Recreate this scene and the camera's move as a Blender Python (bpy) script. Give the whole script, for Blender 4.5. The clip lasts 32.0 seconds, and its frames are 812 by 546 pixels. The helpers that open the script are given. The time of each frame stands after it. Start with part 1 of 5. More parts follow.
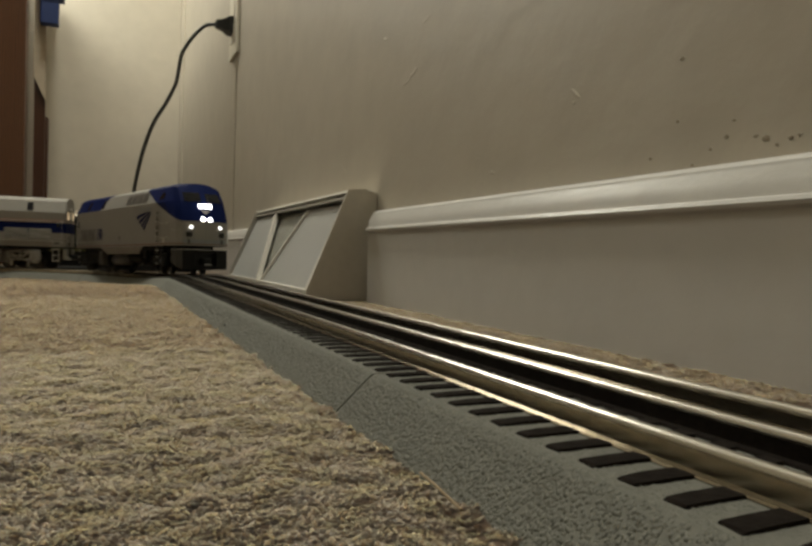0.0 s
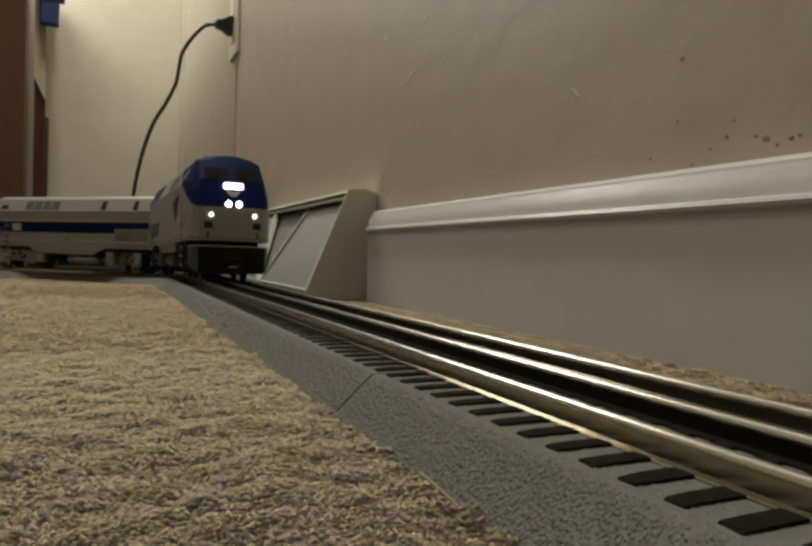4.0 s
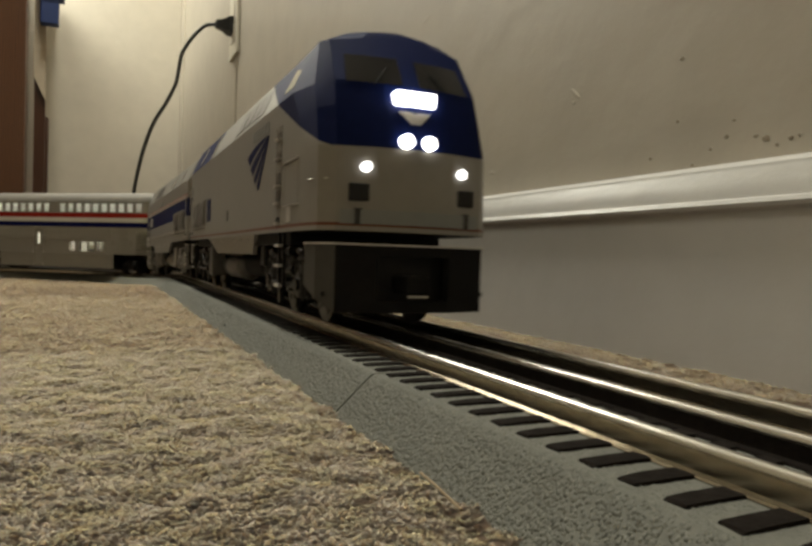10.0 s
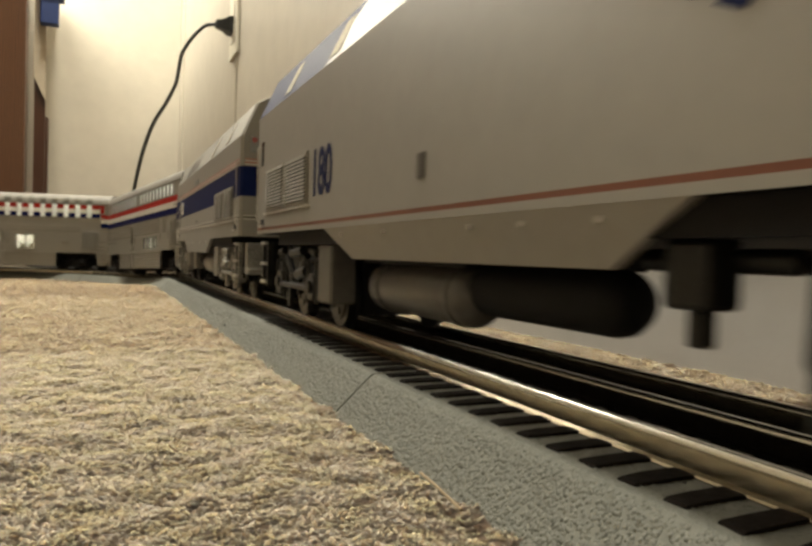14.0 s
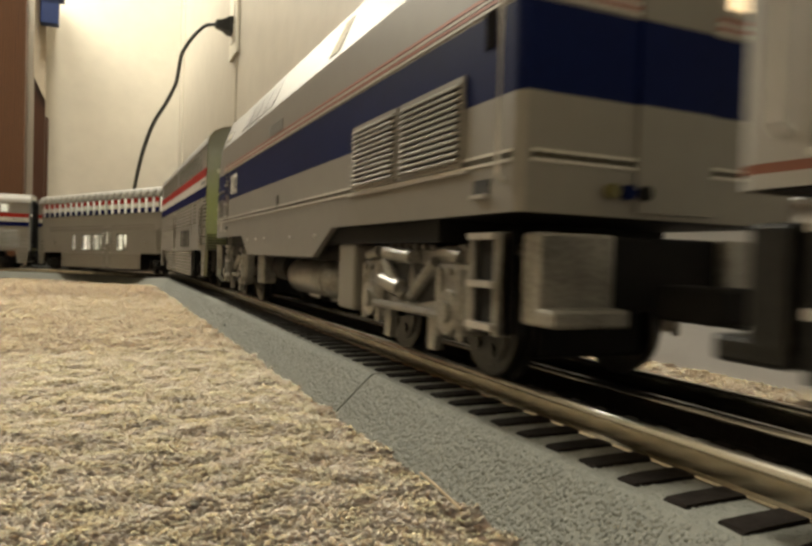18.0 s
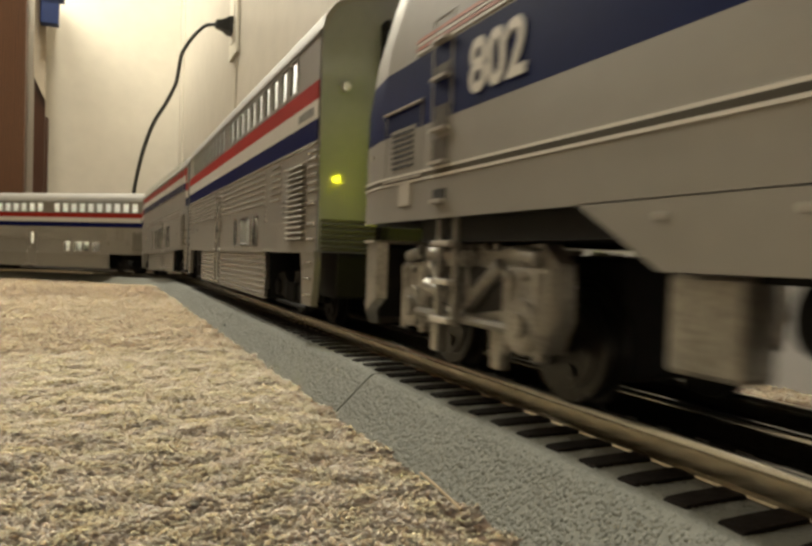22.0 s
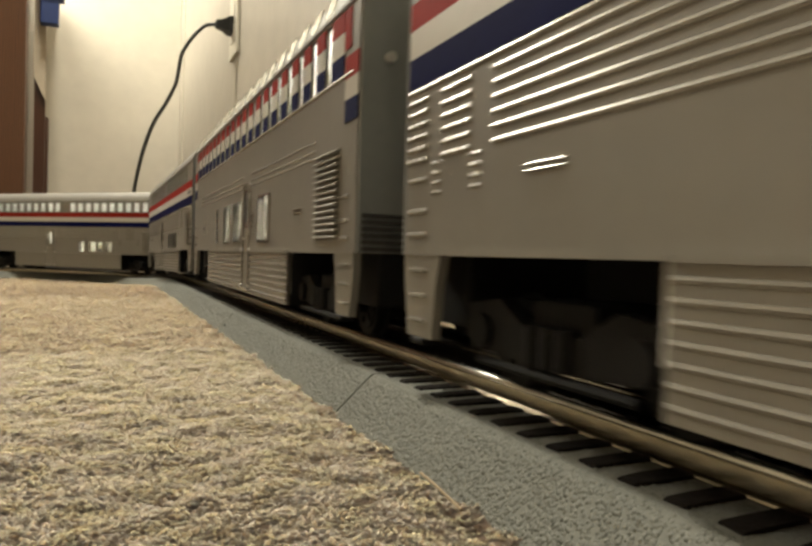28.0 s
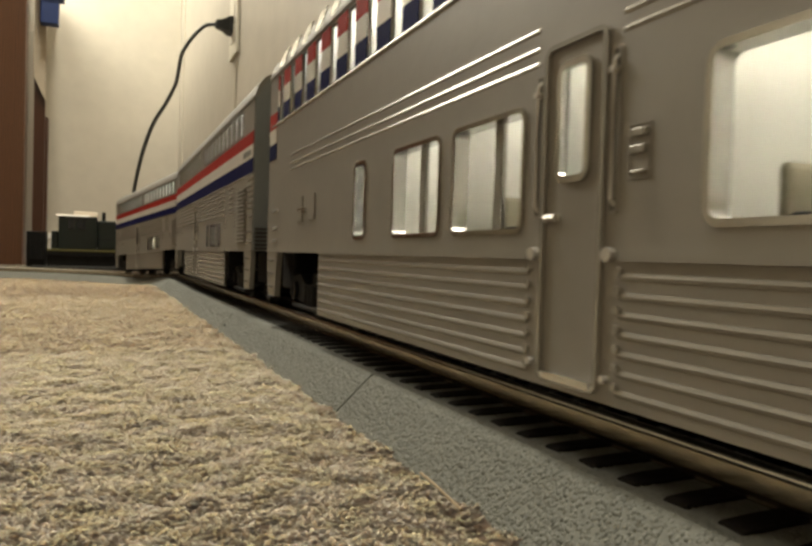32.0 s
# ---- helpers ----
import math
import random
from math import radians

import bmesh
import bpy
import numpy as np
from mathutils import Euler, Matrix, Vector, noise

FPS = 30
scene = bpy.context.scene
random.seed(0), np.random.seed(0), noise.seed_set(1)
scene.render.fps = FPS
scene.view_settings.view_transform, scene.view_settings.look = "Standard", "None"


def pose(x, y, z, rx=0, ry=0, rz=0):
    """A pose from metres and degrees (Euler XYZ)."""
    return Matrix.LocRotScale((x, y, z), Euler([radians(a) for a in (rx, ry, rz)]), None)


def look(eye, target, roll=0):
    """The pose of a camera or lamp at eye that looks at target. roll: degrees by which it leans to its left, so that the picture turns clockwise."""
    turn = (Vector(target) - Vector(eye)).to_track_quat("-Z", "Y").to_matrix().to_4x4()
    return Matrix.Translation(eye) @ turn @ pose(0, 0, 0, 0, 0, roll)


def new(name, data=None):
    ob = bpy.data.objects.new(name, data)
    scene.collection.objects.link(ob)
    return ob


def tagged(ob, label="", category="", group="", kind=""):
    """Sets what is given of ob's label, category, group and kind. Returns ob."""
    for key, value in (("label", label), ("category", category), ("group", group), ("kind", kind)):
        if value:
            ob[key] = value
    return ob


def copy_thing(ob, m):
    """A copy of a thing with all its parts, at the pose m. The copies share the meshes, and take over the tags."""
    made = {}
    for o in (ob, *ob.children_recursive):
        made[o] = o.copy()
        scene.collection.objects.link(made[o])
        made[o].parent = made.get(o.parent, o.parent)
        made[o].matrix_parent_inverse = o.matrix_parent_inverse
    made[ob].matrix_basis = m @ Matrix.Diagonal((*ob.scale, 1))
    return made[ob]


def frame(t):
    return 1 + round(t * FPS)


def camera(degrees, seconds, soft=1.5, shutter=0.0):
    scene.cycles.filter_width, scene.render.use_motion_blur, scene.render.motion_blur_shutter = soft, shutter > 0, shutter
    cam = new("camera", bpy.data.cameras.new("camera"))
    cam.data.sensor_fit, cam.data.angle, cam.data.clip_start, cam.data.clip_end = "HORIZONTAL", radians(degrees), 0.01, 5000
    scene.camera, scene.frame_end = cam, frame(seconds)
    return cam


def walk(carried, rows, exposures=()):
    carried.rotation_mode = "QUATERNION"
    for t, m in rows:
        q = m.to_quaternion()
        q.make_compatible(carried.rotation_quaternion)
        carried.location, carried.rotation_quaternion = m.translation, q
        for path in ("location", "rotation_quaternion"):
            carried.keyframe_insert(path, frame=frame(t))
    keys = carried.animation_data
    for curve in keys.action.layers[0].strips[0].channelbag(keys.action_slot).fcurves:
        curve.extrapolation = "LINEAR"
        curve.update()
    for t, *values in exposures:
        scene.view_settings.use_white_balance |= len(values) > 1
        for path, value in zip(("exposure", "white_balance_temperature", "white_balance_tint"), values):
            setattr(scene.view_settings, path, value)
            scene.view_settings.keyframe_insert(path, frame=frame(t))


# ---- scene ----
# camera stands still on the carpet beside the track, a few centimetres up
cam = camera(62.2, 32.0, soft=3.0, shutter=1.2)
EYE = pose(0.0, 0.0, 0.0376, 88.672, -1.747, -24.262)
walk(cam, [(0.0, EYE), (32.0, EYE)],
     exposures=[(0.0, -0.06, 6500, 10), (7.0, -0.04, 6500, 10), (8.0, 0.06, 6500, 10), (9.0, 0.12, 6500, 10), (10.0, 0.28, 6500, 10), (11.0, 0.5, 6500, 10), (12.0, 1.0, 6500, 10), (13.0, 1.08, 6680, 11.5), (17.0, 1.16, 6680, 11.5), (20.0, 1.0, 6680, 11.5), (23.0, 1.05, 6680, 11.5), (28.0, 1.0, 6680, 11.5), (30.0, 0.95, 6680, 11.5), (31.0, 0.8, 6680, 11.5), (32.0, 0.8, 6680, 11.5)])

# ---- light ----
world = bpy.data.worlds.new("room_world")
scene.world = world
world.use_nodes = True
world.node_tree.nodes["Background"].inputs[0].default_value = (0.9, 0.8, 0.65, 1)
world.node_tree.nodes["Background"].inputs[1].default_value = 0.0


def lamp(name, kind, at, target, power, colour, size):
    data = bpy.data.lights.new(name, kind)
    data.energy, data.color = power, colour
    if kind == "AREA":
        data.shape, data.size = "DISK", size
    else:
        data.shadow_soft_size = size
    ob = new(name, data)
    ob.matrix_world = look(at, target)
    return ob


WARM = (0.98, 0.965, 0.84)
lamp("ceiling_lamp_light", "AREA", (-0.075, 0.85, 2.40), (-0.075, 0.851, 0), 32, WARM, 0.30)
lamp("desk_lamp_light", "POINT", (-0.42, 1.74, 1.10), (0, 0, 0), 25.8, WARM, 0.22)


# ---- small mesh tools ----
def part(name, bm, material, parent=None, label="", smooth=False):
    me = bpy.data.meshes.new(name)
    bmesh.ops.recalc_face_normals(bm, faces=bm.faces)
    bm.to_mesh(me)
    bm.free()
    return place(name, me, material, parent, label, smooth)


def place(name, me, material, parent=None, label="", smooth=False, m=None):
    if material and not me.materials:
        me.materials.append(material)
    if smooth:
        me.shade_smooth()
        me.set_sharp_from_angle(angle=radians(38 if smooth is True else smooth))
    ob = new(name, me)
    if parent:
        ob.parent = parent
    if m is not None:
        ob.matrix_basis = m
    if label:
        ob["label"] = label
    return ob


def empty(name, label, category, group="", kind=""):
    ob = new(name)
    ob.empty_display_size = 0.01
    return tagged(ob, label, category, group, kind)


def box(bm, x0, x1, y0, y1, z0, z1, bev=0.0):
    m = Matrix.LocRotScale(((x0 + x1) / 2, (y0 + y1) / 2, (z0 + z1) / 2), None, (x1 - x0, y1 - y0, z1 - z0))
    made = bmesh.ops.create_cube(bm, size=1, matrix=m)["verts"]
    if bev:
        edges = list({e for v in made for e in v.link_edges})
        bmesh.ops.bevel(bm, geom=edges, offset=bev, segments=2, profile=0.5, affect="EDGES")
    return bm


def prism(bm, pts, axis, a, b):
    """A polygon swept along an axis from a to b. pts are the two other coordinates in order."""
    def at(p, c):
        return {"x": (c, p[0], p[1]), "y": (p[0], c, p[1]), "z": (p[0], p[1], c)}[axis]
    lo = [bm.verts.new(at(p, a)) for p in pts]
    hi = [bm.verts.new(at(p, b)) for p in pts]
    n = len(pts)
    bm.faces.new(lo), bm.faces.new(hi[::-1])
    for i in range(n):
        bm.faces.new((lo[i], hi[i], hi[(i + 1) % n], lo[(i + 1) % n]))
    return bm


def rod(bm, p, q, r, seg=10, r2=None):
    p, q = Vector(p), Vector(q)
    m = Matrix.Translation((p + q) / 2) @ (q - p).to_track_quat("Z", "Y").to_matrix().to_4x4()
    bmesh.ops.create_cone(bm, cap_ends=True, segments=seg, radius1=r, radius2=r if r2 is None else r2, depth=(q - p).length, matrix=m)
    return bm


def tube(bm, pts, r, seg=8):
    """A round tube through points."""
    rings = []
    for i, p in enumerate(pts):
        d = Vector(pts[min(i + 1, len(pts) - 1)]) - Vector(pts[max(i - 1, 0)])
        m = Matrix.Translation(p) @ d.to_track_quat("Z", "Y").to_matrix().to_4x4()
        rings.append([bm.verts.new(m @ Vector((r * math.cos(k * math.tau / seg), r * math.sin(k * math.tau / seg), 0))) for k in range(seg)])
    for a, b in zip(rings, rings[1:]):
        for k in range(seg):
            bm.faces.new((a[k], a[(k + 1) % seg], b[(k + 1) % seg], b[k]))
    bm.faces.new(rings[0][::-1]), bm.faces.new(rings[-1])
    return bm


def loft(bm, rings, close=True):
    """Skin through rings of equally many points; the ends are capped."""
    made = [[bm.verts.new(p) for p in ring] for ring in rings]
    n = len(made[0])
    for a, b in zip(made, made[1:]):
        for k in range(n):
            bm.faces.new((a[k], a[(k + 1) % n], b[(k + 1) % n], b[k]))
    if close:
        bm.faces.new(made[0][::-1]), bm.faces.new(made[-1])
    return bm


def strip(bm, pts, axis, a, b, thick):
    """An open profile with thickness swept along an axis (profile points, thickened towards its left)."""
    out = []
    for i, p in enumerate(pts):
        d = Vector(pts[min(i + 1, len(pts) - 1)]) - Vector(pts[max(i - 1, 0)])
        nrm = Vector((-d.y, d.x)).normalized()
        out.append((p[0] + nrm.x * thick, p[1] + nrm.y * thick))
    return prism(bm, list(pts) + out[::-1], axis, a, b)


# ---- materials ----
def mat(name, colour, rough=0.5, metal=0.0, vary=0.12, scale=40.0, bump=0.0, bump_scale=200.0, fine=None, spec=0.5, coat=0.0, dark=None, emit=None, power=0.0):
    """Colour broken by noise at two scales, with a fine relief."""
    m = bpy.data.materials.new(name)
    m.use_nodes = True
    t = m.node_tree
    b = t.nodes["Principled BSDF"]
    co = t.nodes.new("ShaderNodeTexCoord")
    n1 = t.nodes.new("ShaderNodeTexNoise")
    n1.inputs["Scale"].default_value, n1.inputs["Detail"].default_value = scale, 5
    n2 = t.nodes.new("ShaderNodeTexNoise")
    n2.inputs["Scale"].default_value, n2.inputs["Detail"].default_value = fine or scale * 9, 3
    mix = t.nodes.new("ShaderNodeMix")
    mix.data_type = "FLOAT"
    mix.inputs[0].default_value = 0.45
    ramp = t.nodes.new("ShaderNodeValToRGB")
    lo = dark or [c * (1 - vary) for c in colour]
    hi = [min(1, c * (1 + vary * 0.7)) for c in colour] if not dark else colour
    ramp.color_ramp.elements[0].position, ramp.color_ramp.elements[1].position = 0.35, 0.65
    ramp.color_ramp.elements[0].color, ramp.color_ramp.elements[1].color = (*lo, 1), (*hi, 1)
    for n in (n1, n2):
        t.links.new(co.outputs["Object"], n.inputs["Vector"])
    t.links.new(n1.outputs["Fac"], mix.inputs[2])
    t.links.new(n2.outputs["Fac"], mix.inputs[3])
    t.links.new(mix.outputs[0], ramp.inputs["Fac"])
    t.links.new(ramp.outputs["Color"], b.inputs["Base Color"])
    b.inputs["Roughness"].default_value, b.inputs["Metallic"].default_value = rough, metal
    b.inputs["Specular IOR Level"].default_value, b.inputs["Coat Weight"].default_value = spec, coat
    if bump:
        n3 = t.nodes.new("ShaderNodeTexNoise")
        n3.inputs["Scale"].default_value, n3.inputs["Detail"].default_value = bump_scale, 4
        bp = t.nodes.new("ShaderNodeBump")
        bp.inputs["Strength"].default_value, bp.inputs["Distance"].default_value = bump, 0.6 / bump_scale
        t.links.new(co.outputs["Object"], n3.inputs["Vector"])
        t.links.new(n3.outputs["Fac"], bp.inputs["Height"])
        t.links.new(bp.outputs["Normal"], b.inputs["Normal"])
    if emit:
        b.inputs["Emission Color"].default_value, b.inputs["Emission Strength"].default_value = (*emit, 1), power
    return m


def wood_mat(name, light, dark, scale, axis):
    m = mat(name, light, rough=0.38, coat=0.2)
    t = m.node_tree
    b = t.nodes["Principled BSDF"]
    co = t.nodes.new("ShaderNodeTexCoord")
    mp = t.nodes.new("ShaderNodeMapping")
    mp.inputs["Scale"].default_value = axis
    w = t.nodes.new("ShaderNodeTexWave")
    w.inputs["Scale"].default_value, w.inputs["Distortion"].default_value, w.inputs["Detail"].default_value = scale, 6, 4
    r = t.nodes.new("ShaderNodeValToRGB")
    r.color_ramp.elements[0].color, r.color_ramp.elements[1].color = (*dark, 1), (*light, 1)
    t.links.new(co.outputs["Object"], mp.inputs["Vector"])
    t.links.new(mp.outputs["Vector"], w.inputs["Vector"])
    t.links.new(w.outputs["Color"], r.inputs["Fac"])
    t.links.new(r.outputs["Color"], b.inputs["Base Color"])
    return m


WALL = mat("cream_wall_paint", (0.50, 0.455, 0.37), 0.5, vary=0.07, scale=3, bump=0.05, bump_scale=38, fine=26)
CEIL = mat("white_ceiling_paint", (0.8, 0.78, 0.74), 0.8, vary=0.03, scale=4, bump=0.3, bump_scale=120)
TRIM = mat("white_gloss_trim", (0.66, 0.645, 0.61), 0.3, vary=0.04, scale=8, bump=0.05, bump_scale=90)
CARPET = mat("beige_carpet_pile", (0.240, 0.181, 0.130), 0.95, dark=(0.215, 0.160, 0.115), scale=90, fine=500, bump=0.2, bump_scale=1400, spec=0.05)
BALLAST = mat("grey_ballast_plastic", (0.152, 0.151, 0.126), 0.8, dark=(0.126, 0.126, 0.104), scale=420, fine=1150, bump=0.2, bump_scale=520)
TIE = mat("dark_brown_tie_plastic", (0.014, 0.011, 0.009), 0.85, vary=0.3, scale=150, bump=0.3, bump_scale=700, spec=0.05)
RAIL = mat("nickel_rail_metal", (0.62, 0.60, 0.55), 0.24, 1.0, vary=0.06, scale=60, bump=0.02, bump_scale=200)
# same metal as the head, with its dim brown reflection put into the colour
RAIL_WEB_SHADE = mat("dull_rail_web_metal", (0.34, 0.30, 0.235), 0.2, 1.0, vary=0.08, scale=60, bump=0.02, bump_scale=200)
VENT = mat("cream_vent_enamel", (0.66, 0.63, 0.56), 0.4, vary=0.05, scale=20)
# darker than the enamel: shade inside the register put into the colour
VENT_SHADE = mat("dark_vent_inside", (0.26, 0.255, 0.215), 0.7, vary=0.3, scale=60)
RED_WOOD = wood_mat("red_brown_varnished_wood", (0.135, 0.056, 0.022), (0.060, 0.022, 0.009), 9, (10, 10, 1))
SILVER = mat("silver_grey_train_paint", (0.290, 0.277, 0.247), 0.46, 0.18, vary=0.05, scale=30, bump=0.04, bump_scale=500)
SILVER_LIGHT = mat("light_silver_engine_paint", (0.312, 0.300, 0.270), 0.46, 0.18, vary=0.05, scale=30, bump=0.04, bump_scale=500)
# glossier and brighter than the side paint, to imitate highlights along raised edges
SILVER_RIB = mat("polished_silver_rib", (0.37, 0.355, 0.32), 0.27, 0.4, vary=0.05, scale=30)
SILVER_TRIM = mat("bright_silver_trim", (0.62, 0.60, 0.56), 0.3, 0.5, vary=0.08, scale=60)
BLUE = mat("dark_blue_train_paint", (0.006, 0.013, 0.072), 0.5, vary=0.12, scale=40, spec=0.06)
EDGE_RED = mat("dull_red_edge_paint", (0.17, 0.050, 0.020), 0.45, vary=0.2, scale=60)
NAVY = mat("navy_coach_stripe_paint", (0.005, 0.0075, 0.068), 0.6, vary=0.12, scale=40, spec=0.03)
CHROME = mat("bright_window_metal", (0.56, 0.55, 0.53), 0.17, 1.0, vary=0.08, scale=60)
RED = mat("red_stripe_paint", (0.38, 0.030, 0.022), 0.6, vary=0.1, scale=40, spec=0.06)
WHITE = mat("white_stripe_paint", (0.70, 0.68, 0.62), 0.4, vary=0.05, scale=40)
BLACK = mat("black_underframe_plastic", (0.010, 0.0095, 0.009), 0.65, vary=0.3, scale=80, spec=0.2)


def fibre_mat():
    """Yarn tips whose colour differs from tuft to tuft."""
    m = mat("beige_carpet_yarn", (0.5, 0.4, 0.3), 0.9, spec=0.12)
    t = m.node_tree
    g = t.nodes.new("ShaderNodeNewGeometry")
    r = t.nodes.new("ShaderNodeValToRGB")
    r.color_ramp.elements[0].color, r.color_ramp.elements[1].color = (0.079, 0.0530, 0.0352, 1), (0.094, 0.0635, 0.0430, 1)
    t.links.new(g.outputs["Random Per Island"], r.inputs["Fac"])
    b = t.nodes["Principled BSDF"]
    # clumps of yarn a few millimetres across lie lighter or darker
    co = t.nodes.new("ShaderNodeTexCoord")
    nz = t.nodes.new("ShaderNodeTexNoise")
    nz.inputs["Scale"].default_value, nz.inputs["Detail"].default_value = 190, 2.0
    cr = t.nodes.new("ShaderNodeValToRGB")
    cr.color_ramp.elements[0].position, cr.color_ramp.elements[1].position = 0.36, 0.64
    cr.color_ramp.elements[0].color, cr.color_ramp.elements[1].color = (0.86, 0.81, 0.76, 1), (1.15, 1.16, 1.17, 1)
    mx = t.nodes.new("ShaderNodeMix")
    mx.data_type, mx.blend_type = "RGBA", "MULTIPLY"
    mx.inputs["Factor"].default_value = 1.0
    t.links.new(co.outputs["Object"], nz.inputs["Vector"])
    t.links.new(nz.outputs["Fac"], cr.inputs["Fac"])
    t.links.new(r.outputs["Color"], mx.inputs["A"])
    t.links.new(cr.outputs["Color"], mx.inputs["B"])
    t.links.new(mx.outputs["Result"], b.inputs["Base Color"])
    b.inputs["Sheen Weight"].default_value = 0.04
    b.inputs["Subsurface Weight"].default_value = 0.9
    b.inputs["Subsurface Radius"].default_value = (1.0, 0.8, 0.6)
    b.inputs["Subsurface Scale"].default_value = 0.0040
    return m


YARN = fibre_mat()
# ---- plan (metres): rails run along y beside the wall, then bend left ----
TRACK_X, RAIL_Z, BEND_Y, WALL_X, BACK_Y = 0.090, 0.0143, 0.6776, 0.204, 2.12
EASE_R, EASE_LEN, RADIUS = 1.091, 0.1908, 0.3053     # a gentle lead-in, then the tight part of the bend
EASE_A = EASE_LEN / EASE_R


def way(s):
    """Place and heading (degrees) on the track's centre line; s grows in the direction of travel and is 0 where the bend ends."""
    if s >= 0:
        return TRACK_X, BEND_Y - s, -90.0
    if -s <= EASE_LEN:
        a = -s / EASE_R
        return TRACK_X - EASE_R * (1 - math.cos(a)), BEND_Y + EASE_R * math.sin(a), -90.0 + math.degrees(a)
    x, y = TRACK_X - EASE_R * (1 - math.cos(EASE_A)), BEND_Y + EASE_R * math.sin(EASE_A)
    a = min(EASE_A + (-s - EASE_LEN) / RADIUS, math.pi / 2)
    rest = max(0.0, -s - EASE_LEN - (math.pi / 2 - EASE_A) * RADIUS)
    return x + RADIUS * (math.cos(a) - math.cos(EASE_A)) - rest, y + RADIUS * (math.sin(a) - math.sin(EASE_A)), -90.0 + math.degrees(a)


def ground(y):
    """The floor sags a few millimetres towards the far end of the room."""
    u = np.clip((np.asarray(y) - 0.69) / 0.25, 0, 1)
    return -0.008 * u * u * (3 - 2 * u)


SPEED = [(0, 0.054), (6.5, 0.054), (7.5, 0.058), (12, 0.058), (18, 0.0587), (20, 0.060), (21.5, 0.0625), (22.5, 0.0655), (23.5, 0.0675), (24.0, 0.0690), (25.0, 0.0695), (25.5, 0.0685), (26.2, 0.0622), (27.3, 0.0615), (28, 0.0645), (28.6, 0.0645), (30.5, 0.0635), (31.0, 0.060), (31.25, 0.052), (31.75, 0.025), (32.0, 0.014), (40, 0.014)]


def travel(t):
    """How far the train has gone at t seconds."""
    total = 0.0
    for (ta, va), (tb, vb) in zip(SPEED, SPEED[1:]):
        if t <= ta:
            break
        e = min(t, tb)
        ve = va + (vb - va) * (e - ta) / (tb - ta)
        total += (va + ve) / 2 * (e - ta)
    return total


def lead(t):
    """The place along the track of the cab-door ladder of the first engine."""
    return BEND_Y - 0.072 + travel(t) - travel(13.0)


def grains(name, parent, at, axes, material, label):
    """Many small eight-sided rounded grains in one mesh: at (n, 3), axes (n, 3, 3) rows are the half axes."""
    n = len(at)
    tips = np.array([(1, 0, 0), (-1, 0, 0), (0, 1, 0), (0, -1, 0), (0, 0, 1), (0, 0, -1)], float)
    v = at[:, None, :] + np.einsum("kj,njc->nkc", tips, axes)
    tri = np.array([(0, 2, 4), (2, 1, 4), (1, 3, 4), (3, 0, 4), (2, 0, 5), (1, 2, 5), (3, 1, 5), (0, 3, 5)])
    me = bpy.data.meshes.new(name)
    me.from_pydata(v.reshape(-1, 3).tolist(), [], (np.arange(n)[:, None, None] * 6 + tri).reshape(-1, 3).tolist())
    me.shade_smooth()
    return tagged(place(name, me, material, parent, label), kind="stuff")


def turned(rng, n, lean, long, wide):
    """Half axes of n grains: the long one leans away from upright."""
    a, t = rng.uniform(0, 2 * np.pi, n), rng.uniform(lean[0], lean[1], n)
    d = np.stack([np.sin(t) * np.cos(a), np.sin(t) * np.sin(a), np.cos(t)], -1)
    u = np.stack([-np.sin(a), np.cos(a), np.zeros(n)], -1)
    return np.stack([u * wide[:, None], np.cross(d, u) * wide[:, None], d * long[:, None]], 1)


def yarn_ends(name, parent, px, py, pz, far, rng):
    n = len(px)
    wide = (0.00115 + 0.00075 * rng.random(n)) * (0.6 + 0.4 * far)
    long = wide * rng.uniform(0.85, 1.1, n)
    at = np.stack([px, py, pz + 0.00030 - wide * 0.48], -1)
    grains(name, parent, at, turned(rng, n, (0.5, 1.4), long, wide), YARN, "soft twisted beige yarn ends")


